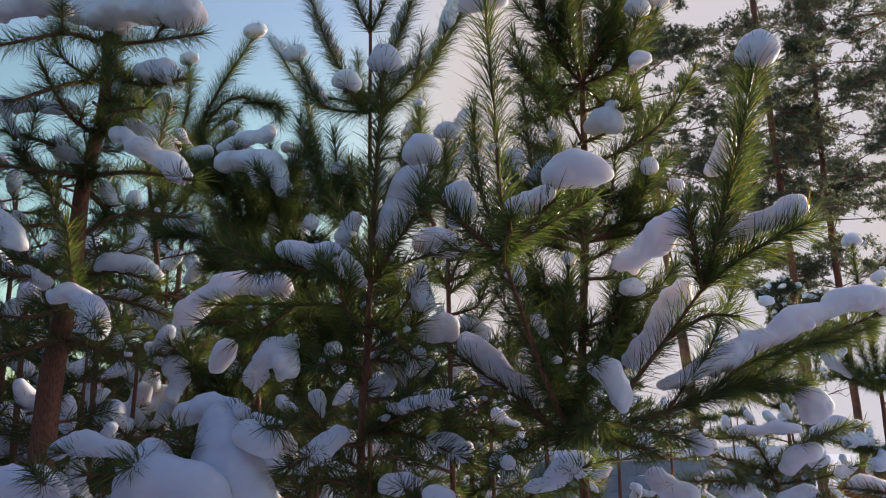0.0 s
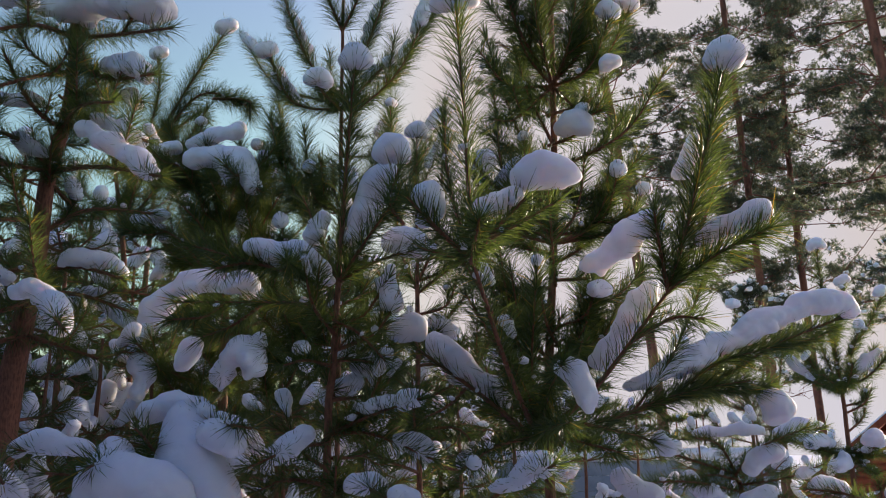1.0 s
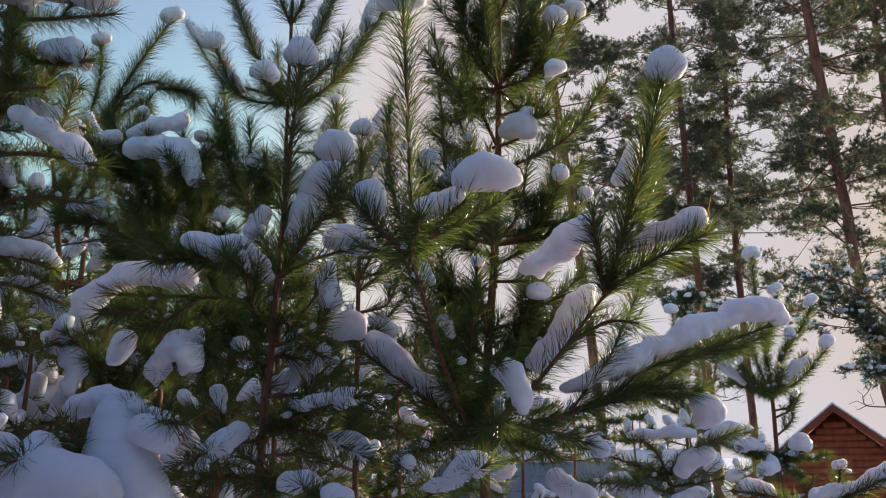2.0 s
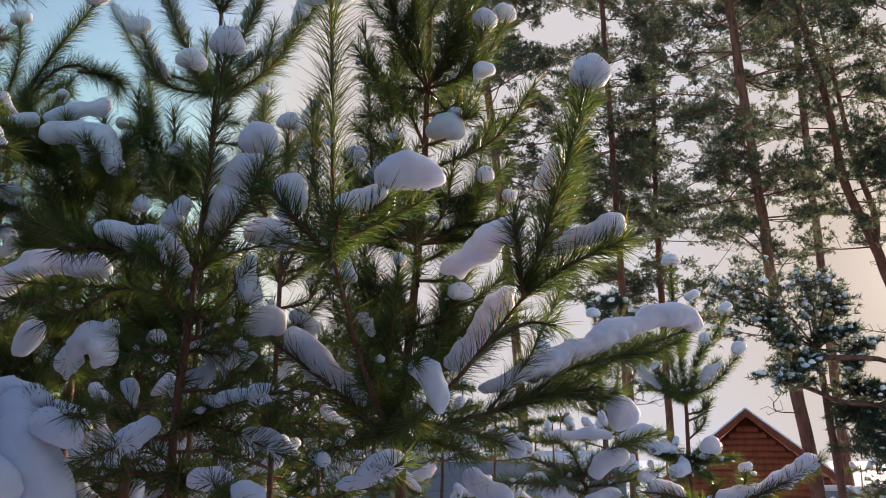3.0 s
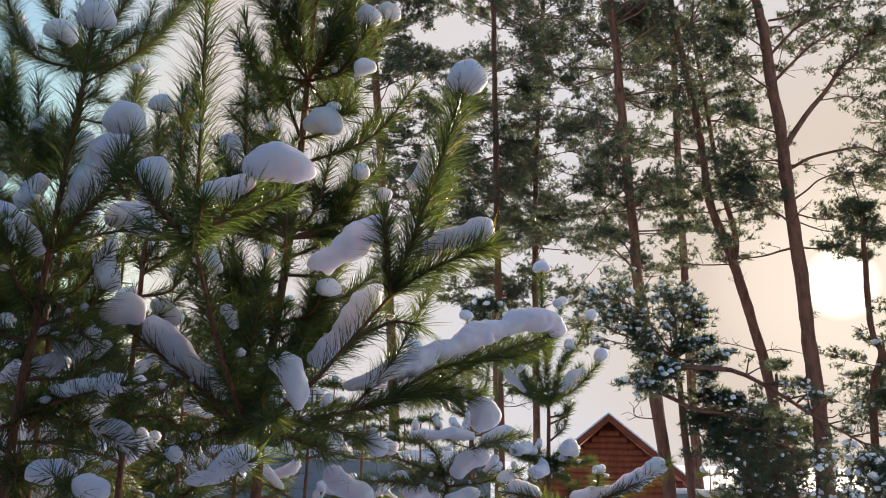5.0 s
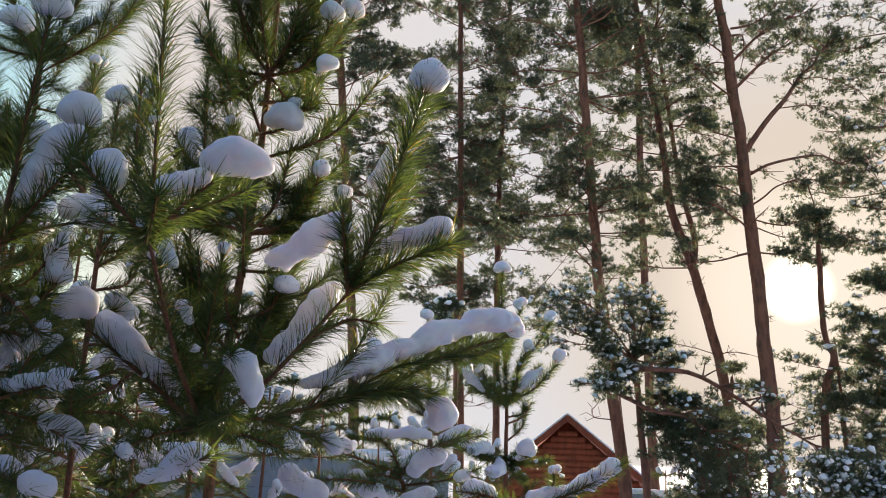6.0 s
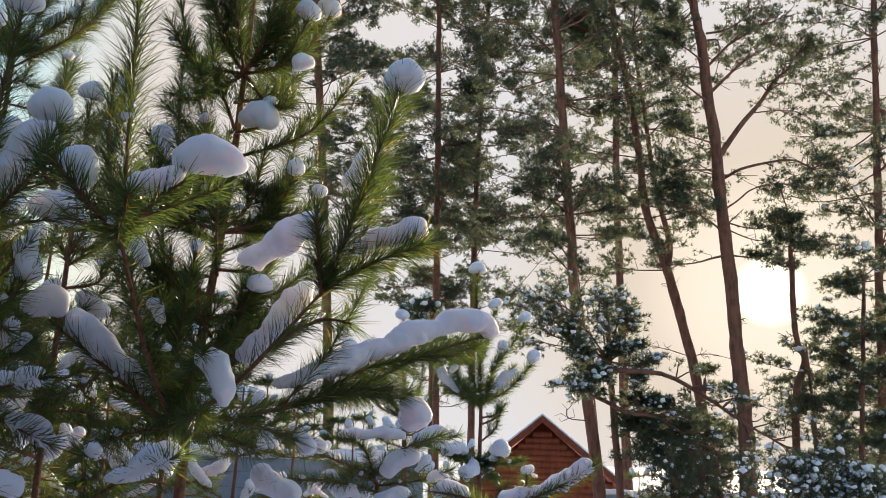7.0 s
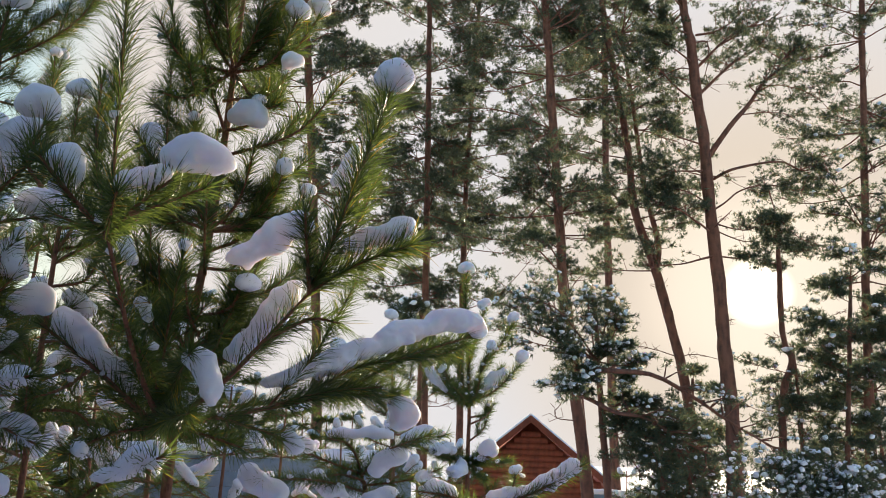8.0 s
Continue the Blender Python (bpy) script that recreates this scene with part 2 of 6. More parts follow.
def fill_shoots(tree, axis, low, high, count, length, seed, needles=0.062, aside=(0, 360), snowy=0.25):
    """Smaller shoots all round a stem, swept upwards."""
    rng = np.random.default_rng(seed)
    for k in range(count):
        z = low + (high - low) * (k + rng.random()) / count
        az = radians(rng.uniform(*aside))
        out = np.array([math.sin(az), math.cos(az), 0])
        root = np.array([axis[0], axis[1], z])
        span = length * rng.uniform(0.6, 1.2)
        tip = root + out * span * rng.uniform(0.5, 0.9) + np.array([0, 0, span * rng.uniform(0.25, 0.8)])
        mid = (root + tip) / 2 + out * span * 0.12 - np.array([0, 0, span * 0.1])
        b = bough(tree, [root, mid, tip], 0.006, needles, 800, 0.12, seed * 100 + k, twigs=1)
        if rng.random() < snowy:
            r = length * rng.uniform(0.045, 0.075)
            lift = np.array([0, 0, r * 0.7])
            snow(b, [(*(tip * 0.55 + mid * 0.45 + lift), r * 0.7), (*(tip * 0.75 + mid * 0.25 + lift), r * 0.95), (*(tip * 0.95 + mid * 0.05 + lift), r)], seed * 100 + k)


def snow(parent, lumps, seed=1, name="snow_cap", voxel=0.008):
    """Snow lying along a branch: a soft roll through points (x, y, z, radius), melted into one body."""
    p = np.asarray(lumps, dtype=float)
    size = p[:, 3].mean()
    run = np.linalg.norm(np.diff(p[:, :3], axis=0), axis=1).sum() if len(p) > 1 else 0.0
    line = p if len(p) == 1 else spline(p, max(4, int(run / (0.4 * size)) + 2))
    rng = np.random.default_rng(seed + 3)
    compact = np.ptp(p[:, :3], axis=0).max() < 2.4 * size
    ball = BALL_LOW if voxel < 0.02 else BALL_SMALL
    pieces = []
    swell, lean = rng.uniform(0, 6.28, 3), rng.uniform(0, 6.28)
    for k, (x, y, z, r) in enumerate(line):
        u = k * 0.4
        if not compact:
            r *= 1 + 0.12 * math.sin(1.1 * u + swell[0]) + 0.07 * math.sin(2.7 * u + swell[1])
            y += 0.22 * size * math.sin(0.8 * u + swell[2])
            z += 0.14 * size * math.sin(1.5 * u + lean)
        v = ball[0] * np.array([r, r, r * rng.uniform(0.92, 1.02)])
        v[:, 2] *= np.where(v[:, 2] < 0, 0.8, 1.0)
        pieces.append((v + np.array([x, y, z]), ball[1]))
        if not compact and rng.random() < 0.4:      # a clot that hangs over the edge
            c = r * rng.uniform(0.35, 0.6)
            turn = rng.uniform(0, 6.28)
            pieces.append((ball[0] * c + np.array([x + math.cos(turn) * r * 0.7, y + math.sin(turn) * r * 0.7, z - r * rng.uniform(0.1, 0.6)]), ball[1]))
    v, f = gather(pieces)
    v = wobble(v, 0.055, (0.3 if not compact else 0.13) * size, seed)
    ob = mesh_object(name, v, f, SNOW, parent)
    melt = ob.modifiers.new("melt", "REMESH")
    melt.mode, melt.voxel_size, melt.use_smooth_shade = "VOXEL", voxel, True
    soft = ob.modifiers.new("soft", "SMOOTH")
    soft.factor, soft.iterations = 0.5, 5
    rough = ob.modifiers.new("clots", "DISPLACE")
    rough.texture, rough.strength, rough.mid_level, rough.texture_coords = CLOTS, 0.013, 0.42, "LOCAL"
    return ob


def trunk_of(tree, points, thick, top, mat=None, sides=10, steps=26):
    line = spline(points, steps)
    radii = np.linspace(thick, top, steps)
    v, f = tube(line, radii, sides)
    v = wobble(v, thick * 6, thick * 0.18, 5)
    if mat:                                              # scaly bark of a grown stem
        v = wobble(v, thick * 1.4, thick * 0.16, 8)
    return mesh_object("trunk", v, f, mat or TWIG, tree)


def tufts(rng, centres, ways, count, blades, length, width, reach=0.05):
    """Brushes of needles at many twig tips: each spreads from one bud, forwards along its twig."""
    k = len(centres) * count
    c = np.repeat(centres, count, axis=0) + rng.normal(0, 1, (k, 3)) * np.array([reach, reach, reach * 0.55])
    w = np.repeat(ways, count, axis=0) + rng.normal(0, 0.55, (k, 3)) + np.array([0, 0, 0.3])
    w /= np.linalg.norm(w, axis=1)[:, None] + 1e-9
    c = np.repeat(c, blades, axis=0)
    d = np.repeat(w, blades, axis=0) * 0.75 + rng.normal(0, 0.62, c.shape)
    d /= np.linalg.norm(d, axis=1)[:, None] + 1e-9
    side = np.cross(d, rng.normal(0, 1, d.shape))
    side /= np.linalg.norm(side, axis=1)[:, None] + 1e-9
    size = length * rng.uniform(0.55, 1.15, len(c))[:, None]
    v = np.stack([c - side * width / 2, c + side * width / 2, c + d * size], axis=1).reshape(-1, 3)
    return v, np.arange(len(v)).reshape(-1, 3)


def limb(tree, rng, start, end, sag, thick, clusters, foliage=1.0, snowy=0.0, length=0.085, width=0.0115, reach=0.055, count=7, snow_size=0.05, via=(), first=0.35):
    """A limb of a grown pine: crooked wood with twigs, needle brushes and, on some, dabs of snow. via: points that it passes."""
    start, end = np.asarray(start, float), np.asarray(end, float)
    span = np.linalg.norm(end - start)
    steps = 20 if len(via) else 10
    if len(via):
        line = spline([start, *via, end], steps)
    else:
        mid = (start + end) / 2 + np.array([0, 0, sag * span]) + rng.normal(0, 0.09, 3) * span
        line = spline([start, mid, end], steps)
    bend = rng.normal(0, 0.012 * span, (7, 3)) * np.linspace(0.2, 1, 7)[:, None]
    bend[0] = 0
    line = line + spline(bend, steps)
    pieces = [tube(line, np.linspace(thick, max(thick * 0.25, 0.005), steps), 5)]
    centres, ways = [], []
    for _ in range(clusters * 2):
        u = rng.uniform(first, 1.0)
        root = line[min(steps - 1, int(u * (steps - 1)))]
        way = rng.normal(0, 1, 3) * np.array([1, 1, 0.45]) + (end - start) / span * 0.8 + np.array([0, 0, 0.25])
        way /= np.linalg.norm(way)
        tip = root + way * rng.uniform(0.12, 0.32) * min(span, 1.8)
        crook = (root + tip) / 2 + rng.normal(0, 0.04, 3)
        pieces.append(tube(np.array([root, crook, tip]), np.linspace(max(thick * 0.35, 0.006), 0.004, 3), 3))
        centres += [tip, (tip + crook) / 2]
        ways += [way, way]
    v, f = gather(pieces)
    wood = mesh_object("limb", v, f, TRUNK, tree)
    centres, ways = np.array(centres), np.array(ways)
    if foliage > 0:
        v, f = tufts(rng, centres, ways, max(2, int(round(count * foliage))), 11, length, width, reach)
        mesh_object("foliage", v, f, FAR_NEEDLE, wood, smooth=False)
    if snowy > 0:
        dabs = []
        for c in centres:
            for _ in range(4):
                if rng.random() < snowy:
                    r = snow_size * rng.uniform(0.45, 1.25)
                    at = c + rng.normal(0, reach * 0.9, 3) * np.array([1, 1, 0.3]) + np.array([0, 0, reach * 0.5])
                    dabs.append((BALL_SMALL[0] * np.array([r * rng.uniform(0.8, 1.4), r * rng.uniform(0.8, 1.4), r * rng.uniform(0.65, 0.95)]) + at, BALL_SMALL[1]))
        if dabs:
            v, f = gather(dabs)
            mesh_object("snow_cap", wobble(v, 0.05, 0.025, 3), f, SNOW, wood)["kind"] = "stuff"
    return wood


def grown_pine(name, label, points, thick, seed, low, high, limbs, reach, foliage=1.0, dead=6, snowy=0.0, fork=None, size=0.12, clusters=7):
    """A tall pine: trunk through a few points, limbs with foliage between two heights, thin dead limbs below."""
    rng = np.random.default_rng(seed)
    tree = thing(name, label, "pine tree", "tall pines" if name.startswith("tall") else "understorey")
    line = spline(points, 40)
    trunk_of(tree, points, thick, thick * 0.45, TRUNK, 14, 70)
    if fork is not None:
        v, f = tube(spline(fork, 24), np.linspace(thick * 0.6, thick * 0.3, 24), 9)
        mesh_object("trunk_fork", v, f, TRUNK, tree)
    lines = [line] if fork is None else [line, spline(fork, 40)]
    for i in range(limbs + dead):
        own = lines[i % len(lines)]
        z = rng.uniform(low, high) if i < limbs else rng.uniform(low * 0.45, high * 0.9)
        root = own[np.argmin(np.abs(own[:, 2] - z))]
        az = i * 2.4 + rng.uniform(-0.5, 0.5)
        span = reach * rng.uniform(0.55, 1.15)
        rise = rng.uniform(-0.1, 0.45)
        if i >= limbs:
            span, rise = span * 0.55, rng.uniform(-0.25, 0.25)
        end = root + span * np.array([math.cos(az), math.sin(az), rise])
        if i < limbs:
            limb(tree, rng, root, end, rng.uniform(-0.12, 0.12), thick * 0.15, clusters, foliage, snowy, reach=size * 0.46)
        else:
            limb(tree, rng, root, end, rng.uniform(-0.1, 0.14), thick * 0.1, 3, 0.0)
    return tree


def young_pine(label, height, seed, needles=0.085):
    """A snowy young pine standing on its origin."""
    rng = np.random.default_rng(seed)
    tree = thing("pine_tree", label, "pine tree", "young snowy pines")
    trunk_of(tree, [(0, 0, -0.3), (0.03, 0.0, height * 0.5), (0.0, 0.02, height)], 0.035, 0.008)
    z = 0.5
    while z < height:
        reach = 0.2 + 0.30 * (height - z)
        reach = min(reach, 0.95)
        for k in range(5):
            az = k * 1.2566 + rng.uniform(-0.4, 0.4) + z * 2
            out = np.array([math.cos(az), math.sin(az), 0])
            root = np.array([0, 0, z])
            tip = root + out * reach * rng.uniform(0.7, 1.1) + np.array([0, 0, reach * rng.uniform(0.15, 0.6)])
            mid = (root + tip) / 2 + np.array([0, 0, -0.08 * reach])
            line = spline([root, mid, tip], 8)
            wood, leaf = [tube(line, np.linspace(0.009, 0.004, 8), 5)], []
            leaf.append(needle_mesh(rng, line, int(215 * reach) + 18, needles, 0.0034, 0.25))
            white = [(*line[4], 0.03), (*line[6], 0.05), (*(tip + np.array([0, 0, 0.03])), 0.045)]
            for s in (-1, 1):
                side = np.array([-out[1], out[0], 0.25]) * s + out * 0.9
                q = line[4] + side * reach * rng.uniform(0.3, 0.5)
                twig = spline([line[4], (line[4] + q) / 2 + np.array([0, 0, -0.02]), q], 6)
                wood.append(tube(twig, np.linspace(0.006, 0.003, 6), 4))
                leaf.append(needle_mesh(rng, twig, int(140 * reach) + 12, needles, 0.0034, 0.1))
            v, f = gather(wood)
            branch = mesh_object("branch", v, f, TWIG, tree)
            v, f = gather(leaf)
            mesh_object("needles", v, f, NEEDLE, branch)
            if rng.random() < 0.6:
                up = np.array([0, 0, 0.035, 0])
                snow(branch, [np.array(w) + up for w in white], int(rng.integers(1000)), voxel=0.017)
        z += 0.42
    return tree


# ---- ground ----
def ground_height(x, y):
    far = np.sqrt(np.asarray(x) ** 2 + np.asarray(y) ** 2)
    fall = np.clip((far - 6) / 16, 0, 1)
    return -1.6 * fall * fall * (3 - 2 * fall) + 0.05 * np.sin(np.asarray(x) * 0.9) * np.cos(np.asarray(y) * 0.7)


def build_ground():
    rings = np.concatenate([np.linspace(0, 40, 70), np.geomspace(45, 3000, 24)])
    turns = 96
    ang = np.linspace(0, 2 * math.pi, turns, endpoint=False)
    x, y = rings[:, None] * np.cos(ang), rings[:, None] * np.sin(ang)
    v = np.stack([x, y, ground_height(x, y)], axis=-1).reshape(-1, 3)
    i, j = np.meshgrid(np.arange(len(rings) - 1), np.arange(turns), indexing="ij")
    a, b = i * turns + j, i * turns + (j + 1) % turns
    f = np.stack([a, a + turns, b + turns, b], axis=-1).reshape(-1, 4)
    return tagged(mesh_object("ground", v, f, GROUND_SNOW), "snow-covered ground falling gently away", "ground", kind="structure")


build_ground()


def build_shade_wood():
    """An unseen wood of young pines, added behind the viewpoint to block sky light from the snow."""
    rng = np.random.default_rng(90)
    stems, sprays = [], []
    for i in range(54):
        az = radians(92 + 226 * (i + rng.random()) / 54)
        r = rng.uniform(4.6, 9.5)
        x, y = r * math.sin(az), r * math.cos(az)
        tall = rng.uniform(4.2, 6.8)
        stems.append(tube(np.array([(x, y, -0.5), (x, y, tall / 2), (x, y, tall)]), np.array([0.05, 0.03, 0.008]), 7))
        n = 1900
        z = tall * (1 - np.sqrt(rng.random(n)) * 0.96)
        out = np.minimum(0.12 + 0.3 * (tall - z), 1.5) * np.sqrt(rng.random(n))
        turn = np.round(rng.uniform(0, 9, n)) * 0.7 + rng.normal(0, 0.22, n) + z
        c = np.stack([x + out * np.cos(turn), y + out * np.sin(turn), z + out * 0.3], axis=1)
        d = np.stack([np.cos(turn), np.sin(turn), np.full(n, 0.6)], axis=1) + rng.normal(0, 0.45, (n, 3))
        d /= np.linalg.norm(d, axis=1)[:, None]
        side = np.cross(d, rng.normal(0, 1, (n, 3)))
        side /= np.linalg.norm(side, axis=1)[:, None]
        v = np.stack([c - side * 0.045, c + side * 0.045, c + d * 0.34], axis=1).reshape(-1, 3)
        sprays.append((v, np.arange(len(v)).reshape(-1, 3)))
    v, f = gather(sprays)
    wood = tagged(mesh_object("unseen_shade_wood", v, f, FAR_NEEDLE, smooth=False), "unseen dense wood of pines added to shade the clearing", "wood", kind="stuff")
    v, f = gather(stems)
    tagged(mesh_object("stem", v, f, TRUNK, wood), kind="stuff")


build_shade_wood()


# ---- the cabin and the fence ----
def box(lo, hi):
    x0, y0, z0 = lo
    x1, y1, z1 = hi
    v = np.array([(x0, y0, z0), (x1, y0, z0), (x1, y1, z0), (x0, y1, z0), (x0, y0, z1), (x1, y0, z1), (x1, y1, z1), (x0, y1, z1)], float)
    f = np.array([(0, 3, 2, 1), (4, 5, 6, 7), (0, 1, 5, 4), (1, 2, 6, 5), (2, 3, 7, 6), (3, 0, 4, 7)])
    return v, f


def board(name, lo, hi, mat, parent, soft=0.006):
    v, f = box(lo, hi)
    ob = mesh_object(name, v, f, mat, parent, smooth=False)
    edge = ob.modifiers.new("edge", "BEVEL")
    edge.width, edge.segments = soft, 2
    return ob


def build_cabin(peak, turn, half, rise, deep):
    """A log cabin whose gable looks along its own -y; the origin lies under the gable's peak at the eaves' height."""
    cabin = thing("log_cabin", "red-brown log cabin with a snowy pitched roof", "cabin")
    slope = rise / half
    wall = half - 0.45
    z = -2.2
    while z < rise - 0.25:
        w = wall if z < -0.35 else min(wall, (rise - z - 0.2) / slope)
        if w > 0.15:
            line = np.array([(-w, 0, z), (0, 0, z), (w, 0, z)], float)
            v, f = tube(line, np.full(3, 0.115), 10)
            mesh_object("log", v, f, LOG, cabin)
        z += 0.2
    tri = np.array([(-half + 0.3, 0.02, -0.05), (half - 0.3, 0.02, -0.05), (0, 0.02, rise - 0.06)], float)
    v = np.concatenate([tri, tri + np.array([0, 0.06, 0])])
    mesh_object("gable_panel", v, np.array([(0, 1, 2), (5, 4, 3), (0, 3, 4), (0, 4, 1), (1, 4, 5), (1, 5, 2), (2, 5, 3), (2, 3, 0)]), LOG, cabin, smooth=False)
    for s in (-1, 1):
        v, f = box((s * wall - 0.1, 0.05, -2.3), (s * wall + 0.1, deep, 0.1))
        mesh_object("side_wall", v, f, LOG, cabin, smooth=False)
        a = np.array([(0, -0.55, rise), (s * half, -0.55, 0), (s * half, deep + 0.5, 0), (0, deep + 0.5, rise)], float)
        n = np.array([0, 0, 0.12])
        v = np.concatenate([a, a + n])
        f = np.array([(0, 1, 2, 3), (4, 5, 6, 7), (0, 1, 5, 4), (1, 2, 6, 5), (2, 3, 7, 6), (3, 0, 4, 7)])
        mesh_object("roof_side", v, f, LOG, cabin, smooth=False)
        b = a.copy()
        b[:, 1] += np.array([0.04, 0.04, -0.04, -0.04])
        v = np.concatenate([b + n * 1.02, b + n * 1.02 + np.array([0, 0, 0.09])])
        roof_snow = mesh_object("roof_snow", v, f, GROUND_SNOW, cabin, smooth=False)
        edge = roof_snow.modifiers.new("edge", "BEVEL")
        edge.width, edge.segments = 0.04, 3
        c = np.array([(0, -0.6, rise - 0.1), (s * half, -0.6, -0.1), (s * half, -0.55, -0.1), (0, -0.55, rise - 0.1)], float)
        v = np.concatenate([c, c + np.array([0, 0, 0.24])])
        mesh_object("barge_board", v, f, LOG, cabin, smooth=False)
    pane = board("window", (-0.3, -0.16, 0.1), (0.3, -0.1, 0.7), DARK_GLASS, cabin)
    for lo, hi in (((-0.38, -0.19, 0.02), (-0.3, -0.12, 0.78)), ((0.3, -0.19, 0.02), (0.38, -0.12, 0.78)),
                   ((-0.3, -0.19, 0.02), (0.3, -0.12, 0.1)), ((-0.3, -0.19, 0.7), (0.3, -0.12, 0.78))):
        board("window_frame", lo, hi, LOG, pane)
    cabin.matrix_basis = Matrix.Translation(Vector(peak) - Vector((0, 0, rise))) @ pose(0, 0, 0, 0, 0, turn)
    return cabin


def build_fence(start, end, height):
    """Horizontal grey boards between posts, with a ridge of snow on top."""
    a, b = Vector(start), Vector(end)
    run = (b - a).length
    fence = thing("board_fence", "grey-blue board fence with snow on its top edge", "fence")
    for k in range(int(height / 0.15)):
        z = -0.02 - k * 0.15
        for i in range(int(run / 3.0)):
            board("board", (i * 3.0 + 0.004, 0.0, z - 0.148), (i * 3.0 + 2.996, 0.025, z), BOARD, fence)
    for i in range(int(run / 3.0) + 1):
        board("post", (i * 3.0 - 0.05, 0.027, -height), (i * 3.0 + 0.05, 0.12, 0.0), BOARD, fence)
    line = np.stack([np.linspace(0, run, 60), np.full(60, 0.03), np.full(60, 0.02)], axis=1)
    v, f = tube(line, np.full(60, 0.06), 8)
    mesh_object("snow_cap", wobble(v, 0.3, 0.04, 9), f, SNOW, fence)
    fence.matrix_basis = Matrix.Translation(a) @ Matrix.Rotation(math.atan2(b.y - a.y, b.x - a.x), 4, "Z")
    return fence


build_cabin((14.3, 26.0, 3.12), -29.0, 3.8, 3.06, 6.0)
build_fence((0.5, 9.0, 1.69), (3.51, 9.0, 1.69), 1.95)
build_fence((10.2, 16.0, 1.12), (16.21, 16.3, 1.12), 2.4)


# ---- the near pines ----
pine_middle = thing("pine_tree", "slender young pine with green needles and snow lumps", "pine tree", "young snowy pines")
trunk_of(pine_middle, [(0.342, 2.550, -0.300), (0.342, 2.550, 1.590), (0.358, 2.550, 1.981), (0.394, 2.550, 2.399), (0.413, 2.550, 2.872), (0.427, 2.550, 3.346), (0.447, 2.550, 3.745)], 0.017, 0.006)
b = bough(pine_middle, [(0.308, 2.500, 1.759), (0.197, 2.100, 1.906), (0.101, 1.840, 2.129)], seed=1, bare=0.25, thick=0.009, density=500)
b = bough(pine_middle, [(0.101, 1.840, 2.125), (0.090, 1.780, 2.389), (0.074, 1.740, 2.708)], seed=2, density=800, thick=0.006, needles=0.082)
snow(b, [(0.039, 1.770, 2.723, 0.025), (0.072, 1.770, 2.730, 0.033), (0.111, 1.770, 2.720, 0.020)], seed=3)
b = bough(pine_middle, [(0.101, 1.840, 2.129), (0.144, 1.760, 2.174), (0.209, 1.720, 2.235)], seed=4, density=1000)
snow(b, [(0.125, 1.780, 2.228, 0.029), (0.164, 1.750, 2.231, 0.033), (0.187, 1.730, 2.245, 0.023)], seed=5)
snow(b, [(0.219, 1.730, 2.286, 0.040), (0.250, 1.730, 2.300, 0.047), (0.286, 1.730, 2.293, 0.042), (0.303, 1.730, 2.286, 0.030)], seed=6)
b = bough(pine_middle, [(0.137, 1.760, 2.161), (0.216, 1.750, 2.200), (0.291, 1.750, 2.242)], seed=7, density=900)
b = bough(pine_middle, [(0.101, 1.840, 2.129), (0.029, 1.780, 2.182), (-0.042, 1.740, 2.249)], seed=8, density=1100, thick=0.007)
snow(b, [(-0.012, 1.790, 2.264, 0.027), (0.007, 1.810, 2.276, 0.034), (0.015, 1.810, 2.236, 0.029), (-0.007, 1.830, 2.217, 0.020)], seed=9)
b = bough(pine_middle, [(0.097, 1.840, 2.125), (0.101, 1.700, 2.146), (0.106, 1.620, 2.166)], seed=10, density=1300)
b = bough(pine_middle, [(0.101, 1.840, 2.129), (0.187, 1.950, 2.238), (0.247, 2.000, 2.395)], seed=11, density=800)
b = bough(pine_middle, [(0.101, 1.840, 2.129), (0.056, 1.950, 2.340), (0.046, 1.980, 2.528)], seed=12, density=800)
b = bough(pine_middle, [(0.160, 2.000, 2.017), (0.094, 2.050, 2.167), (-0.017, 2.100, 2.226)], seed=13, density=700)
b = bough(pine_middle, [(0.314, 2.500, 1.766), (0.409, 2.150, 1.864), (0.576, 2.000, 2.084)], seed=14, bare=0.2, thick=0.009, density=520, needles=0.076)
snow(b, [(0.452, 2.230, 1.942, 0.034), (0.498, 2.180, 2.007, 0.037), (0.534, 2.130, 2.064, 0.036), (0.563, 2.100, 2.122, 0.027)], seed=15)
b = bough(pine_middle, [(0.576, 2.000, 2.084), (0.644, 1.930, 2.316), (0.726, 1.880, 2.626)], seed=16, density=1600, thick=0.007, needles=0.082)
snow(b, [(0.728, 1.880, 2.638, 0.054)], seed=17)
snow(b, [(0.672, 2.000, 2.471, 0.022), (0.645, 2.030, 2.393, 0.025)], seed=18)
b = bough(pine_middle, [(0.579, 2.000, 2.090), (0.688, 1.960, 2.164), (0.800, 1.900, 2.213)], seed=19, density=1700, thick=0.006, needles=0.076)
snow(b, [(0.682, 2.010, 2.212, 0.032), (0.719, 1.990, 2.234, 0.037), (0.757, 1.960, 2.245, 0.031), (0.795, 1.950, 2.259, 0.034), (0.808, 1.940, 2.256, 0.026)], seed=20)
b = bough(pine_middle, [(0.576, 2.000, 2.084), (0.546, 1.930, 2.167), (0.516, 1.850, 2.247)], seed=21, density=1300)
snow(b, [(0.395, 2.030, 2.157, 0.021), (0.433, 2.010, 2.170, 0.029), (0.477, 1.980, 2.203, 0.045), (0.508, 1.960, 2.224, 0.047), (0.522, 1.930, 2.236, 0.033)], seed=22)
b = bough(pine_middle, [(0.576, 2.000, 2.084), (0.685, 2.050, 2.251), (0.755, 2.080, 2.423)], seed=23, density=900)
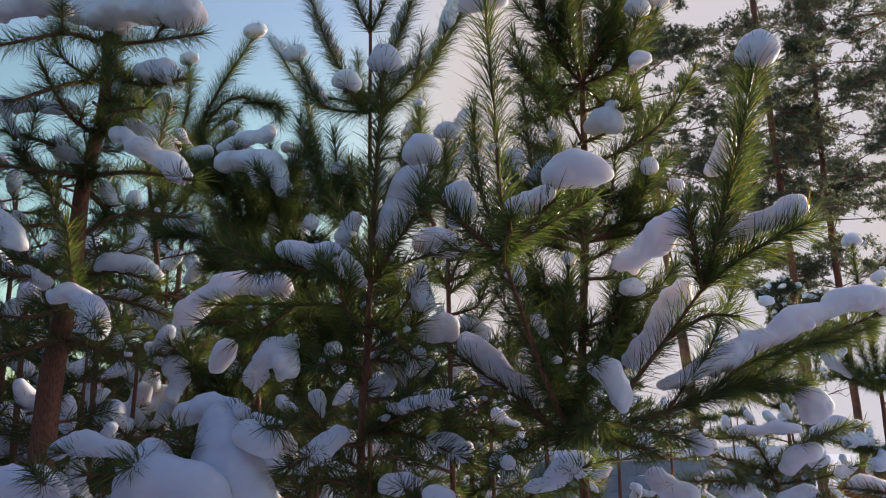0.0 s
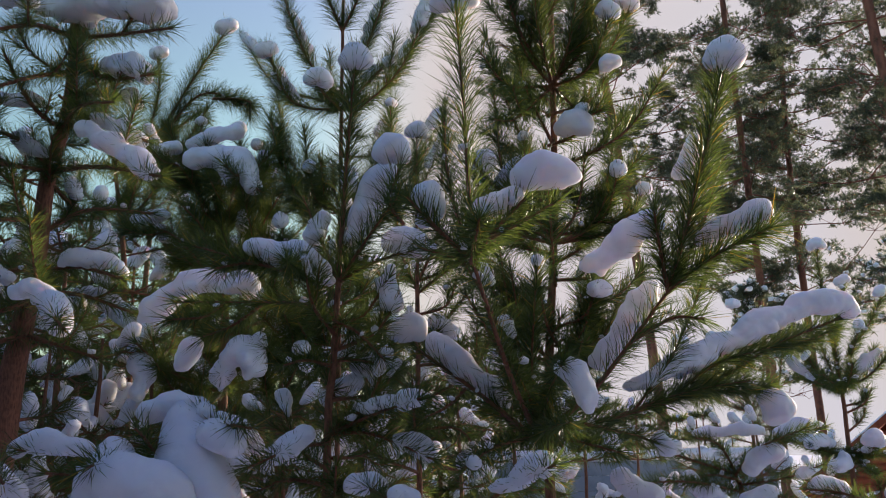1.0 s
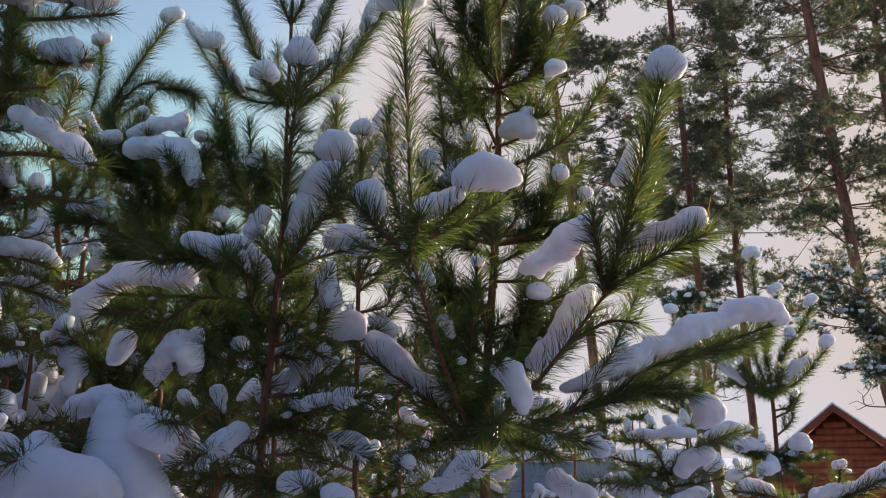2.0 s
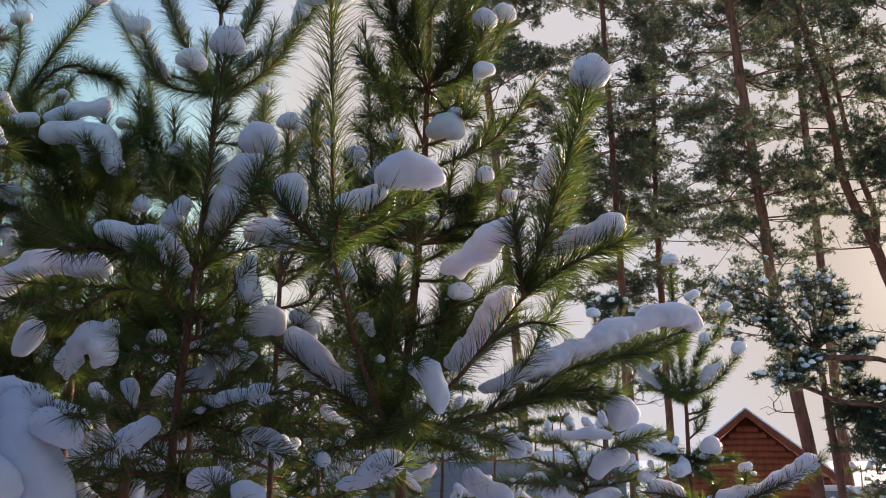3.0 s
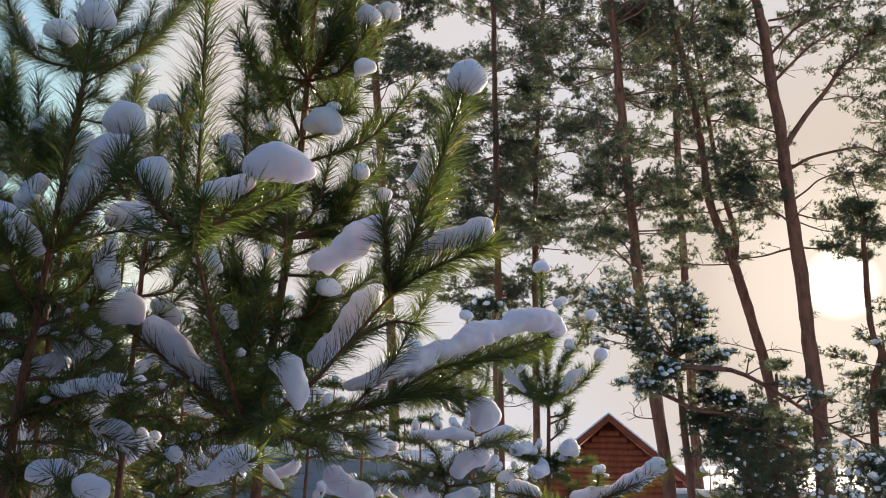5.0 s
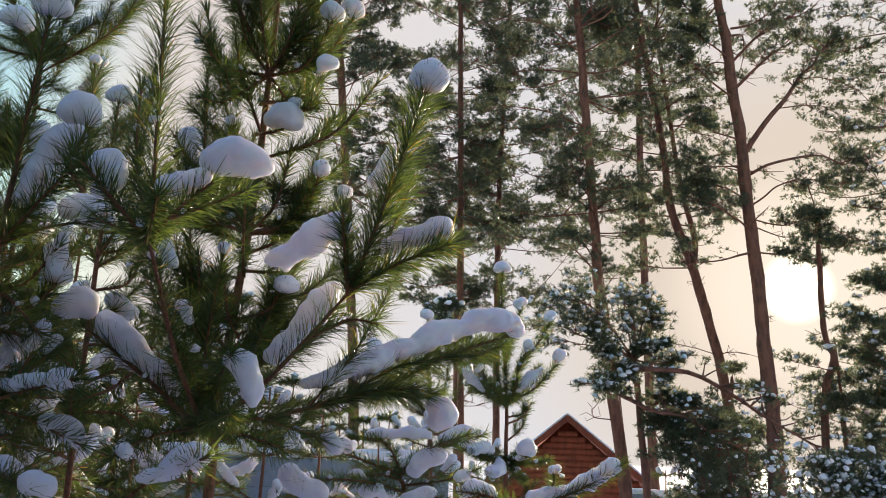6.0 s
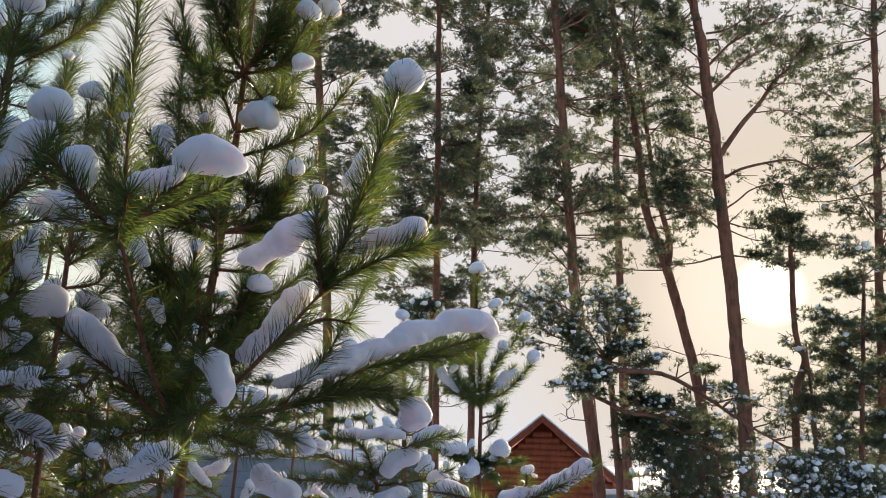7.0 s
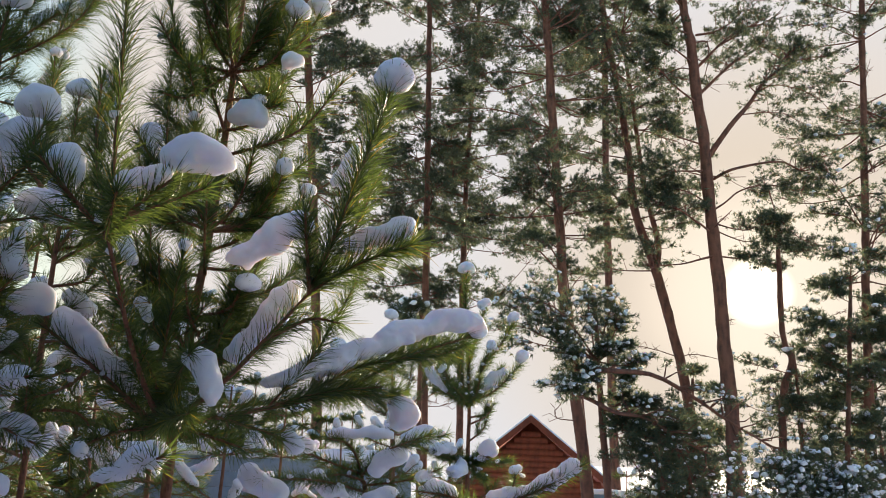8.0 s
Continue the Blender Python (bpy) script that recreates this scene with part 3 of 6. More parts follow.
b = bough(pine_middle, [(0.506, 2.100, 1.981), (0.594, 2.050, 2.027), (0.658, 2.000, 2.017)], seed=24, density=600, needles=0.07)
snow(b, [(0.210, 2.330, 2.076, 0.021), (0.231, 2.330, 2.036, 0.018)], seed=25)
snow(b, [(0.146, 2.330, 2.230, 0.023), (0.168, 2.330, 2.181, 0.021)], seed=26)
snow(b, [(0.356, 2.480, 1.844, 0.020), (0.403, 2.430, 1.816, 0.017)], seed=27)
b = bough(pine_middle, [(0.305, 2.500, 1.759), (0.564, 2.670, 1.820), (0.883, 2.797, 1.909), (1.156, 2.857, 2.052), (1.446, 2.908, 2.164)], seed=28, thick=0.009, density=900, bare=0.1, twigs=2, needles=0.075)
snow(b, [(0.644, 2.729, 1.914, 0.024), (0.750, 2.747, 1.966, 0.035), (0.871, 2.780, 2.015, 0.043), (0.996, 2.815, 2.069, 0.045), (1.142, 2.840, 2.135, 0.046), (1.267, 2.857, 2.182, 0.046), (1.390, 2.874, 2.205, 0.045), (1.451, 2.883, 2.182, 0.038)], seed=29)
b = bough(pine_middle, [(0.883, 2.797, 1.909), (1.021, 2.840, 1.904), (1.139, 2.883, 1.924)], seed=30, density=1500, needles=0.075)
snow(b, [(1.143, 2.883, 1.877, 0.044), (1.167, 2.883, 1.849, 0.055), (1.145, 2.883, 1.822, 0.039)], seed=31)
b = bough(pine_middle, [(0.761, 2.755, 1.878), (0.947, 2.797, 1.994), (1.150, 2.840, 2.050)], seed=32, density=1300, needles=0.075)
b = bough(pine_middle, [(0.661, 2.712, 1.851), (0.835, 2.755, 1.902), (1.048, 2.797, 1.937)], seed=33, density=1200, needles=0.075)
b = bough(pine_middle, [(1.156, 2.857, 2.052), (1.297, 2.925, 2.076), (1.429, 2.950, 2.125)], seed=34, density=1300, needles=0.075)
b = bough(pine_middle, [(0.465, 2.585, 1.798), (0.628, 2.670, 1.764), (0.746, 2.755, 1.729)], seed=35, density=900, needles=0.075)
snow(b, [(0.717, 2.729, 1.755, 0.024), (0.740, 2.729, 1.721, 0.031)], seed=36)
b = bough(pine_middle, [(0.297, 2.500, 1.759), (0.136, 2.550, 1.899), (-0.038, 2.600, 2.034)], seed=37, bare=0.1, thick=0.009, density=700, needles=0.068)
snow(b, [(0.015, 2.630, 2.068, 0.034), (0.057, 2.610, 2.004, 0.047), (0.123, 2.600, 1.949, 0.050), (0.181, 2.590, 1.905, 0.043), (0.221, 2.580, 1.878, 0.026)], seed=38)
snow(b, [(-0.088, 2.580, 2.081, 0.043), (-0.053, 2.580, 2.101, 0.047), (-0.036, 2.580, 2.080, 0.033)], seed=39)
b = bough(pine_middle, [(0.101, 2.500, 1.900), (0.048, 2.400, 1.846), (-0.015, 2.300, 1.812)], seed=40, density=700)
b = bough(pine_middle, [(0.314, 2.500, 1.766), (0.303, 2.200, 1.856), (0.301, 1.920, 1.911)], seed=41, density=1300, bare=0.1)
snow(b, [(0.303, 1.980, 1.904, 0.023), (0.328, 1.960, 1.902, 0.030), (0.347, 1.950, 1.862, 0.030), (0.363, 1.950, 1.821, 0.018), (0.365, 1.950, 1.802, 0.012)], seed=42)
b = bough(pine_middle, [(0.314, 2.500, 1.774), (0.258, 2.300, 1.880), (0.198, 2.100, 1.934)], seed=43, density=1000)
b = bough(pine_middle, [(0.309, 2.500, 1.766), (0.277, 2.300, 1.954), (0.291, 2.200, 2.208)], seed=44, density=1100, thick=0.005)
snow(b, [(0.292, 2.200, 2.211, 0.020)], seed=45)
b = bough(pine_middle, [(0.306, 2.500, 1.767), (0.196, 2.400, 1.999), (0.102, 2.300, 2.145)], seed=46, density=800, bare=0.1)
b = bough(pine_middle, [(0.309, 2.500, 1.766), (0.384, 2.300, 1.744), (0.467, 2.150, 1.712)], seed=47, density=1000)
b = bough(pine_middle, [(0.309, 2.500, 1.763), (0.176, 2.300, 1.735), (0.077, 2.100, 1.681)], seed=48, density=1000)
snow(b, [(0.105, 2.100, 1.693, 0.021)], seed=49)
b = bough(pine_middle, [(0.305, 2.500, 1.759), (0.298, 2.200, 1.772), (0.316, 1.950, 1.781)], seed=50, density=1000)
b = bough(pine_middle, [(0.047, 2.200, 1.519), (0.161, 2.000, 1.630), (0.264, 1.850, 1.688)], seed=51, density=1200)
snow(b, [(0.141, 1.980, 1.634, 0.017), (0.189, 1.950, 1.656, 0.024), (0.230, 1.910, 1.685, 0.033), (0.258, 1.890, 1.693, 0.026)], seed=52)
b = bough(pine_middle, [(0.413, 2.550, 2.872), (0.314, 2.475, 2.971), (0.260, 2.400, 3.174)], seed=53, density=1000, bare=0.08, twigs=1)
b = bough(pine_middle, [(0.413, 2.550, 2.872), (0.356, 2.425, 3.021), (0.326, 2.300, 3.265)], seed=54, density=1000, bare=0.08, twigs=1)
b = bough(pine_middle, [(0.413, 2.550, 2.872), (0.256, 2.450, 2.835), (0.166, 2.350, 2.898)], seed=55, density=1000, bare=0.08, twigs=1)
b = bough(pine_middle, [(0.413, 2.550, 2.872), (0.274, 2.425, 2.711), (0.195, 2.300, 2.657)], seed=56, density=1000, bare=0.08, twigs=1)
b = bough(pine_middle, [(0.413, 2.550, 2.872), (0.509, 2.450, 2.884), (0.565, 2.350, 2.997)], seed=57, density=1000, bare=0.08, twigs=1)
snow(b, [(0.554, 2.350, 3.032, 0.033), (0.574, 2.350, 3.024, 0.030)], seed=58)
b = bough(pine_middle, [(0.413, 2.550, 2.872), (0.559, 2.500, 2.921), (0.653, 2.450, 3.080)], seed=59, density=1000, bare=0.08, twigs=1)
snow(b, [(0.642, 2.450, 3.116, 0.035), (0.663, 2.450, 3.107, 0.031)], seed=60)
b = bough(pine_middle, [(0.413, 2.550, 2.872), (0.479, 2.425, 2.988), (0.519, 2.300, 3.199)], seed=61, density=1000, bare=0.08, twigs=1)
b = bough(pine_middle, [(0.413, 2.550, 2.872), (0.492, 2.475, 2.744), (0.536, 2.400, 2.725)], seed=62, density=1000, bare=0.08, twigs=1)
b = bough(pine_middle, [(0.413, 2.550, 2.872), (0.446, 2.400, 2.947), (0.462, 2.250, 3.111)], seed=63, density=1000, bare=0.08, twigs=1)
snow(b, [(0.427, 2.480, 2.697, 0.034), (0.467, 2.450, 2.708, 0.044), (0.484, 2.430, 2.675, 0.030)], seed=64)
snow(b, [(0.550, 2.350, 2.852, 0.030), (0.571, 2.350, 2.858, 0.026)], seed=65)
b = bough(pine_middle, [(0.398, 2.550, 2.528), (0.533, 2.500, 2.484), (0.599, 2.500, 2.718)], seed=66, density=900, bare=0.15, twigs=2)
b = bough(pine_middle, [(0.387, 2.550, 2.345), (0.458, 2.500, 2.437), (0.485, 2.450, 2.600)], seed=67, density=900, bare=0.15, twigs=2)
b = bough(pine_middle, [(0.387, 2.550, 2.345), (0.533, 2.500, 2.408), (0.571, 2.400, 2.526)], seed=68, density=900, bare=0.15, twigs=2)
snow(b, [(0.572, 2.400, 2.533, 0.029)], seed=69)
b = bough(pine_middle, [(0.387, 2.550, 2.345), (0.290, 2.500, 2.424), (0.266, 2.500, 2.589)], seed=70, density=900, bare=0.15, twigs=2)
b = bough(pine_middle, [(0.387, 2.550, 2.345), (0.230, 2.500, 2.390), (0.192, 2.600, 2.550)], seed=71, density=900, bare=0.15, twigs=2)
b = bough(pine_middle, [(0.387, 2.550, 2.345), (0.318, 2.500, 2.464), (0.306, 2.500, 2.671)], seed=72, density=900, bare=0.15, twigs=2)
snow(b, [(0.306, 2.500, 2.679, 0.022)], seed=73)
b = bough(pine_middle, [(0.387, 2.550, 2.345), (0.588, 2.500, 2.375), (0.667, 2.500, 2.494)], seed=74, density=900, bare=0.15, twigs=2)
snow(b, [(0.668, 2.500, 2.501, 0.030)], seed=75)
b = bough(pine_middle, [(0.387, 2.550, 2.345), (0.493, 2.500, 2.382), (0.582, 2.700, 2.571)], seed=76, density=900, bare=0.15, twigs=2)
snow(b, [(0.211, 2.630, 2.531, 0.032), (0.267, 2.610, 2.580, 0.039), (0.320, 2.580, 2.625, 0.035)], seed=77)
b = bough(pine_middle, [(0.361, 2.550, 1.981), (0.450, 2.500, 2.056), (0.480, 2.400, 2.187)], seed=78, density=900, bare=0.1, twigs=2)
snow(b, [(0.482, 2.400, 2.170, 0.031), (0.504, 2.400, 2.166, 0.027)], seed=79)
b = bough(pine_middle, [(0.361, 2.550, 1.981), (0.489, 2.500, 2.122), (0.561, 2.500, 2.345)], seed=80, density=900, bare=0.1, twigs=2)
b = bough(pine_middle, [(0.361, 2.550, 1.981), (0.277, 2.500, 2.077), (0.244, 2.450, 2.238)], seed=81, density=900, bare=0.1, twigs=2)
b = bough(pine_middle, [(0.361, 2.550, 1.981), (0.250, 2.500, 2.128), (0.212, 2.500, 2.355)], seed=82, density=900, bare=0.1, twigs=2)
b = bough(pine_middle, [(0.361, 2.550, 1.981), (0.421, 2.500, 1.973), (0.427, 2.350, 2.019)], seed=83, density=900, bare=0.1, twigs=2)
b = bough(pine_middle, [(0.361, 2.550, 1.981), (0.507, 2.500, 2.046), (0.605, 2.600, 2.207)], seed=84, density=900, bare=0.1, twigs=2)
b = bough(pine_middle, [(0.361, 2.550, 1.981), (0.273, 2.500, 2.010), (0.223, 2.300, 2.079)], seed=85, density=900, bare=0.1, twigs=2)
b = bough(pine_middle, [(0.391, 2.550, 2.528), (0.293, 2.600, 2.760), (0.202, 2.600, 3.088)], seed=86, density=900, bare=0.1, twigs=2)
b = bough(pine_middle, [(0.385, 2.550, 2.363), (0.255, 2.600, 2.548), (0.229, 2.650, 2.904)], seed=87, density=900, bare=0.1, twigs=2)
b = bough(pine_middle, [(0.401, 2.550, 2.678), (0.323, 2.500, 2.833), (0.287, 2.500, 2.991)], seed=88, density=900, bare=0.1, twigs=1)
fill_shoots(pine_middle, (0.388, 2.550), 1.69, 3.26, 20, 0.42, 89, 0.062, (0, 360), 0.2)
fill_shoots(pine_middle, (0.379, 2.550), 1.90, 2.62, 14, 0.4, 90, 0.062, (-110, 110), 0.1)

pine_slim = thing("pine_tree", "slim young pine with reddish stem and snowy shoots", "pine tree", "young snowy pines")
trunk_of(pine_slim, [(-0.285, 2.400, -0.300), (-0.285, 2.400, 1.609), (-0.270, 2.400, 1.963), (-0.258, 2.400, 2.198), (-0.244, 2.380, 2.404), (-0.226, 2.340, 2.652)], 0.013, 0.006)
b = bough(pine_slim, [(-0.257, 2.400, 2.207), (-0.240, 2.370, 2.453), (-0.198, 2.220, 2.813)], seed=91, density=900, needles=0.082, thick=0.007)
snow(b, [(-0.217, 2.220, 2.806, 0.031), (-0.198, 2.220, 2.827, 0.039), (-0.175, 2.220, 2.805, 0.031)], seed=92)
b = bough(pine_slim, [(-0.258, 2.400, 2.203), (-0.168, 2.300, 2.305), (-0.071, 2.150, 2.386)], seed=93, density=1100, needles=0.076)
snow(b, [(-0.221, 2.410, 2.335, 0.039), (-0.191, 2.390, 2.388, 0.045), (-0.156, 2.370, 2.450, 0.045), (-0.128, 2.330, 2.497, 0.041), (-0.102, 2.310, 2.515, 0.028)], seed=94)
snow(b, [(-0.112, 2.200, 2.517, 0.036), (-0.092, 2.200, 2.538, 0.045), (-0.070, 2.200, 2.511, 0.030)], seed=95)
b = bough(pine_slim, [(-0.062, 2.200, 2.315), (-0.098, 2.180, 2.373), (-0.072, 2.150, 2.458)], seed=96, density=800, needles=0.076)
b = bough(pine_slim, [(-0.257, 2.400, 2.202), (-0.153, 2.420, 2.267), (-0.020, 2.450, 2.313)], seed=97, density=800)
snow(b, [(-0.105, 2.480, 2.341, 0.040), (-0.054, 2.480, 2.339, 0.053), (-0.020, 2.480, 2.312, 0.033)], seed=98)
b = bough(pine_slim, [(-0.262, 2.400, 2.202), (-0.393, 2.280, 2.214), (-0.596, 2.100, 2.242)], seed=99, density=900, thick=0.006, needles=0.076)
snow(b, [(-0.474, 2.210, 2.266, 0.021), (-0.432, 2.230, 2.257, 0.033), (-0.381, 2.250, 2.250, 0.042), (-0.325, 2.290, 2.234, 0.039), (-0.278, 2.360, 2.207, 0.025)], seed=100)
b = bough(pine_slim, [(-0.393, 2.280, 2.214), (-0.471, 2.200, 2.217), (-0.535, 2.100, 2.181)], seed=101, density=1000)
b = bough(pine_slim, [(-0.325, 2.350, 2.215), (-0.350, 2.200, 2.198), (-0.347, 2.050, 2.186)], seed=102, density=1200)
b = bough(pine_slim, [(-0.260, 2.400, 2.207), (-0.310, 2.420, 2.331), (-0.375, 2.450, 2.482)], seed=103, density=800)
snow(b, [(-0.313, 2.440, 2.406, 0.029), (-0.335, 2.440, 2.355, 0.036)], seed=104)
b = bough(pine_slim, [(-0.266, 2.400, 2.108), (-0.379, 2.500, 2.162), (-0.783, 2.600, 2.191)], seed=105, density=1000)
snow(b, [(-0.870, 2.680, 2.171, 0.053), (-0.809, 2.650, 2.228, 0.042), (-0.723, 2.630, 2.258, 0.042), (-0.646, 2.610, 2.252, 0.041), (-0.568, 2.580, 2.231, 0.051)], seed=106)
b = bough(pine_slim, [(-0.629, 2.550, 2.169), (-0.653, 2.450, 2.118), (-0.714, 2.350, 2.095)], seed=107, density=1100)
b = bough(pine_slim, [(-0.508, 2.550, 2.166), (-0.569, 2.450, 2.091), (-0.638, 2.400, 2.053)], seed=108, density=1100)
snow(b, [(-0.725, 2.600, 2.048, 0.040), (-0.749, 2.600, 1.997, 0.030)], seed=109)
b = bough(pine_slim, [(-0.270, 2.400, 2.092), (-0.186, 2.400, 2.106), (-0.109, 2.350, 2.209)], seed=110, density=700)
snow(b, [(-0.127, 2.380, 2.199, 0.028), (-0.104, 2.380, 2.133, 0.031), (-0.110, 2.380, 2.232, 0.022)], seed=111)
b = bough(pine_slim, [(-0.270, 2.400, 2.092), (-0.194, 2.300, 2.043), (-0.113, 2.200, 1.953)], seed=112, density=800)
b = bough(pine_slim, [(-0.275, 2.400, 1.963), (-0.332, 2.300, 1.969), (-0.376, 2.200, 1.945)], seed=113, density=800)
snow(b, [(-0.269, 2.500, 1.908, 0.029), (-0.220, 2.500, 1.924, 0.032)], seed=114)
snow(b, [(-0.264, 2.530, 2.002, 0.023), (-0.196, 2.530, 2.060, 0.026)], seed=115)
b = bough(pine_slim, [(-0.273, 2.400, 1.979), (-0.191, 2.450, 1.983), (-0.096, 2.500, 1.953)], seed=116, density=700)
snow(b, [(-0.212, 2.510, 1.974, 0.026), (-0.162, 2.510, 1.972, 0.032), (-0.146, 2.510, 1.906, 0.026)], seed=117)
b = bough(pine_slim, [(-0.279, 2.400, 1.777), (-0.147, 2.250, 1.820), (-0.019, 2.100, 1.850)], seed=118, density=1000)
snow(b, [(-0.198, 2.330, 1.836, 0.018), (-0.116, 2.230, 1.845, 0.024), (-0.048, 2.160, 1.850, 0.026), (-0.027, 2.130, 1.842, 0.019)], seed=119)
b = bough(pine_slim, [(-0.279, 2.400, 1.777), (-0.151, 2.300, 1.771), (0.011, 2.200, 1.702)], seed=120, density=1000)
snow(b, [(-0.083, 2.280, 1.754, 0.026), (-0.039, 2.260, 1.739, 0.031), (0.000, 2.230, 1.716, 0.022)], seed=121)
b = bough(pine_slim, [(-0.279, 2.400, 1.754), (-0.352, 2.250, 1.738), (-0.437, 2.100, 1.692)], seed=122, density=900)
snow(b, [(-0.396, 2.210, 1.715, 0.028), (-0.357, 2.230, 1.745, 0.034), (-0.326, 2.270, 1.774, 0.029)], seed=123)
b = bough(pine_slim, [(-0.282, 2.400, 1.656), (-0.174, 2.200, 1.645), (-0.082, 2.000, 1.611)], seed=124, density=1000)
snow(b, [(-0.188, 2.200, 1.645, 0.033), (-0.128, 2.150, 1.648, 0.027)], seed=125)
snow(b, [(-0.069, 2.000, 1.623, 0.032), (-0.043, 2.000, 1.616, 0.027)], seed=126)
b = bough(pine_slim, [(-0.282, 2.400, 1.641), (-0.374, 2.300, 1.660), (-0.428, 2.200, 1.636)], seed=127, density=900)
fill_shoots(pine_slim, (-0.270, 2.400), 1.58, 2.17, 12, 0.32, 128, 0.062, (0, 360), 0.4)

pine_tall = thing("pine_tree", "taller young pine with thin snow-tipped shoots", "pine tree", "young snowy pines")
trunk_of(pine_tall, [(-0.442, 4.100, -0.300), (-0.442, 4.100, 2.286), (-0.440, 4.100, 3.479), (-0.436, 4.100, 4.529), (-0.435, 4.100, 5.185)], 0.014, 0.005)
b = bough(pine_tall, [(-0.440, 4.100, 3.463), (-0.619, 4.000, 3.739), (-0.753, 3.900, 4.107)], seed=129, density=1200, needles=0.092, thick=0.008)
snow(b, [(-0.718, 4.080, 4.010, 0.035), (-0.631, 4.080, 3.799, 0.040)], seed=130)
b = bough(pine_tall, [(-0.440, 4.100, 3.463), (-0.674, 4.000, 3.474), (-0.797, 3.900, 3.710)], seed=131, density=1200, needles=0.092, thick=0.008)
snow(b, [(-0.809, 3.900, 3.705, 0.049), (-0.780, 3.900, 3.713, 0.046)], seed=132)
snow(b, [(-0.769, 4.080, 3.668, 0.034), (-0.688, 4.080, 3.529, 0.040)], seed=133)
b = bough(pine_tall, [(-0.440, 4.100, 3.463), (-0.184, 4.000, 3.567), (0.051, 3.900, 3.916)], seed=134, density=1200, needles=0.092, thick=0.008)
snow(b, [(-0.077, 4.080, 3.823, 0.035), (-0.187, 4.080, 3.623, 0.040)], seed=135)
b = bough(pine_tall, [(-0.440, 4.100, 3.463), (-0.297, 4.000, 3.792), (-0.156, 3.900, 4.117)], seed=136, density=1200, needles=0.092, thick=0.008)
snow(b, [(-0.243, 4.080, 4.043, 0.035), (-0.303, 4.080, 3.853, 0.040)], seed=137)
b = bough(pine_tall, [(-0.440, 4.100, 3.463), (-0.504, 3.800, 3.440), (-0.509, 3.700, 3.438)], seed=138, density=1200, needles=0.092, thick=0.008)
snow(b, [(-0.529, 3.850, 3.498, 0.032), (-0.510, 3.850, 3.481, 0.038)], seed=139)
b = bough(pine_tall, [(-0.440, 4.100, 3.463), (-0.299, 4.000, 3.571), (-0.183, 3.900, 3.643)], seed=140, density=1200, needles=0.092, thick=0.008)
snow(b, [(-0.195, 3.900, 3.637, 0.031), (-0.166, 3.900, 3.645, 0.029)], seed=141)
snow(b, [(-0.257, 4.080, 3.683, 0.034), (-0.305, 4.080, 3.627, 0.040)], seed=142)
b = bough(pine_tall, [(-0.440, 4.100, 3.915), (-0.324, 4.000, 4.118), (-0.293, 4.000, 4.318)], seed=143, density=1200, needles=0.092, thick=0.008)
snow(b, [(-0.324, 4.080, 4.282, 0.035), (-0.331, 4.080, 4.187, 0.041)], seed=144)
b = bough(pine_tall, [(-0.440, 4.100, 3.915), (-0.533, 4.000, 4.126), (-0.594, 4.000, 4.330)], seed=145, density=1200, needles=0.092, thick=0.008)
snow(b, [(-0.584, 4.080, 4.292, 0.036), (-0.544, 4.080, 4.195, 0.041)], seed=146)
snow(b, [(-0.544, 3.700, 3.454, 0.041), (-0.504, 3.700, 3.467, 0.052), (-0.469, 3.700, 3.437, 0.036)], seed=147)
b = bough(pine_tall, [(-0.441, 4.100, 2.914), (-0.670, 4.050, 3.054), (-0.724, 3.900, 3.268)], seed=148, density=1200, needles=0.092, bare=0.1)
b = bough(pine_tall, [(-0.441, 4.100, 2.914), (-0.682, 4.050, 3.174), (-0.800, 4.200, 3.648)], seed=149, density=1200, needles=0.092, bare=0.1)
b = bough(pine_tall, [(-0.441, 4.100, 2.914), (-0.552, 4.050, 2.961), (-0.570, 3.900, 3.088)], seed=150, density=1200, needles=0.092, bare=0.1)
snow(b, [(-0.570, 3.900, 3.088, 0.037)], seed=151)
b = bough(pine_tall, [(-0.441, 4.100, 2.914), (-0.574, 4.050, 3.051), (-0.599, 3.900, 3.264)], seed=152, density=1200, needles=0.092, bare=0.1)
b = bough(pine_tall, [(-0.441, 4.100, 2.914), (-0.340, 4.050, 2.911), (-0.289, 3.800, 2.960)], seed=153, density=1200, needles=0.092, bare=0.1)
b = bough(pine_tall, [(-0.441, 4.100, 2.914), (-0.243, 4.050, 3.123), (-0.167, 3.900, 3.414)], seed=154, density=1200, needles=0.092, bare=0.1)
snow(b, [(-0.167, 3.900, 3.414, 0.030)], seed=155)
b = bough(pine_tall, [(-0.441, 4.100, 2.914), (-0.297, 4.050, 3.013), (-0.239, 3.900, 3.194)], seed=156, density=1200, needles=0.092, bare=0.1)
b = bough(pine_tall, [(-0.441, 4.100, 2.914), (-0.615, 4.050, 2.919), (-0.601, 3.600, 2.903)], seed=157, density=1200, needles=0.092, bare=0.1)
b = bough(pine_tall, [(-0.441, 4.100, 2.914), (-0.509, 4.050, 2.975), (-0.476, 3.600, 3.006)], seed=158, density=1200, needles=0.092, bare=0.1)
b = bough(pine_tall, [(-0.441, 4.100, 2.914), (-0.702, 4.050, 3.092), (-0.748, 3.800, 3.302)], seed=159, density=1200, needles=0.092, bare=0.1)
b = bough(pine_tall, [(-0.442, 4.100, 2.231), (-0.686, 4.000, 2.414), (-0.763, 3.800, 2.726)], seed=160, density=1200, needles=0.092, bare=0.1)
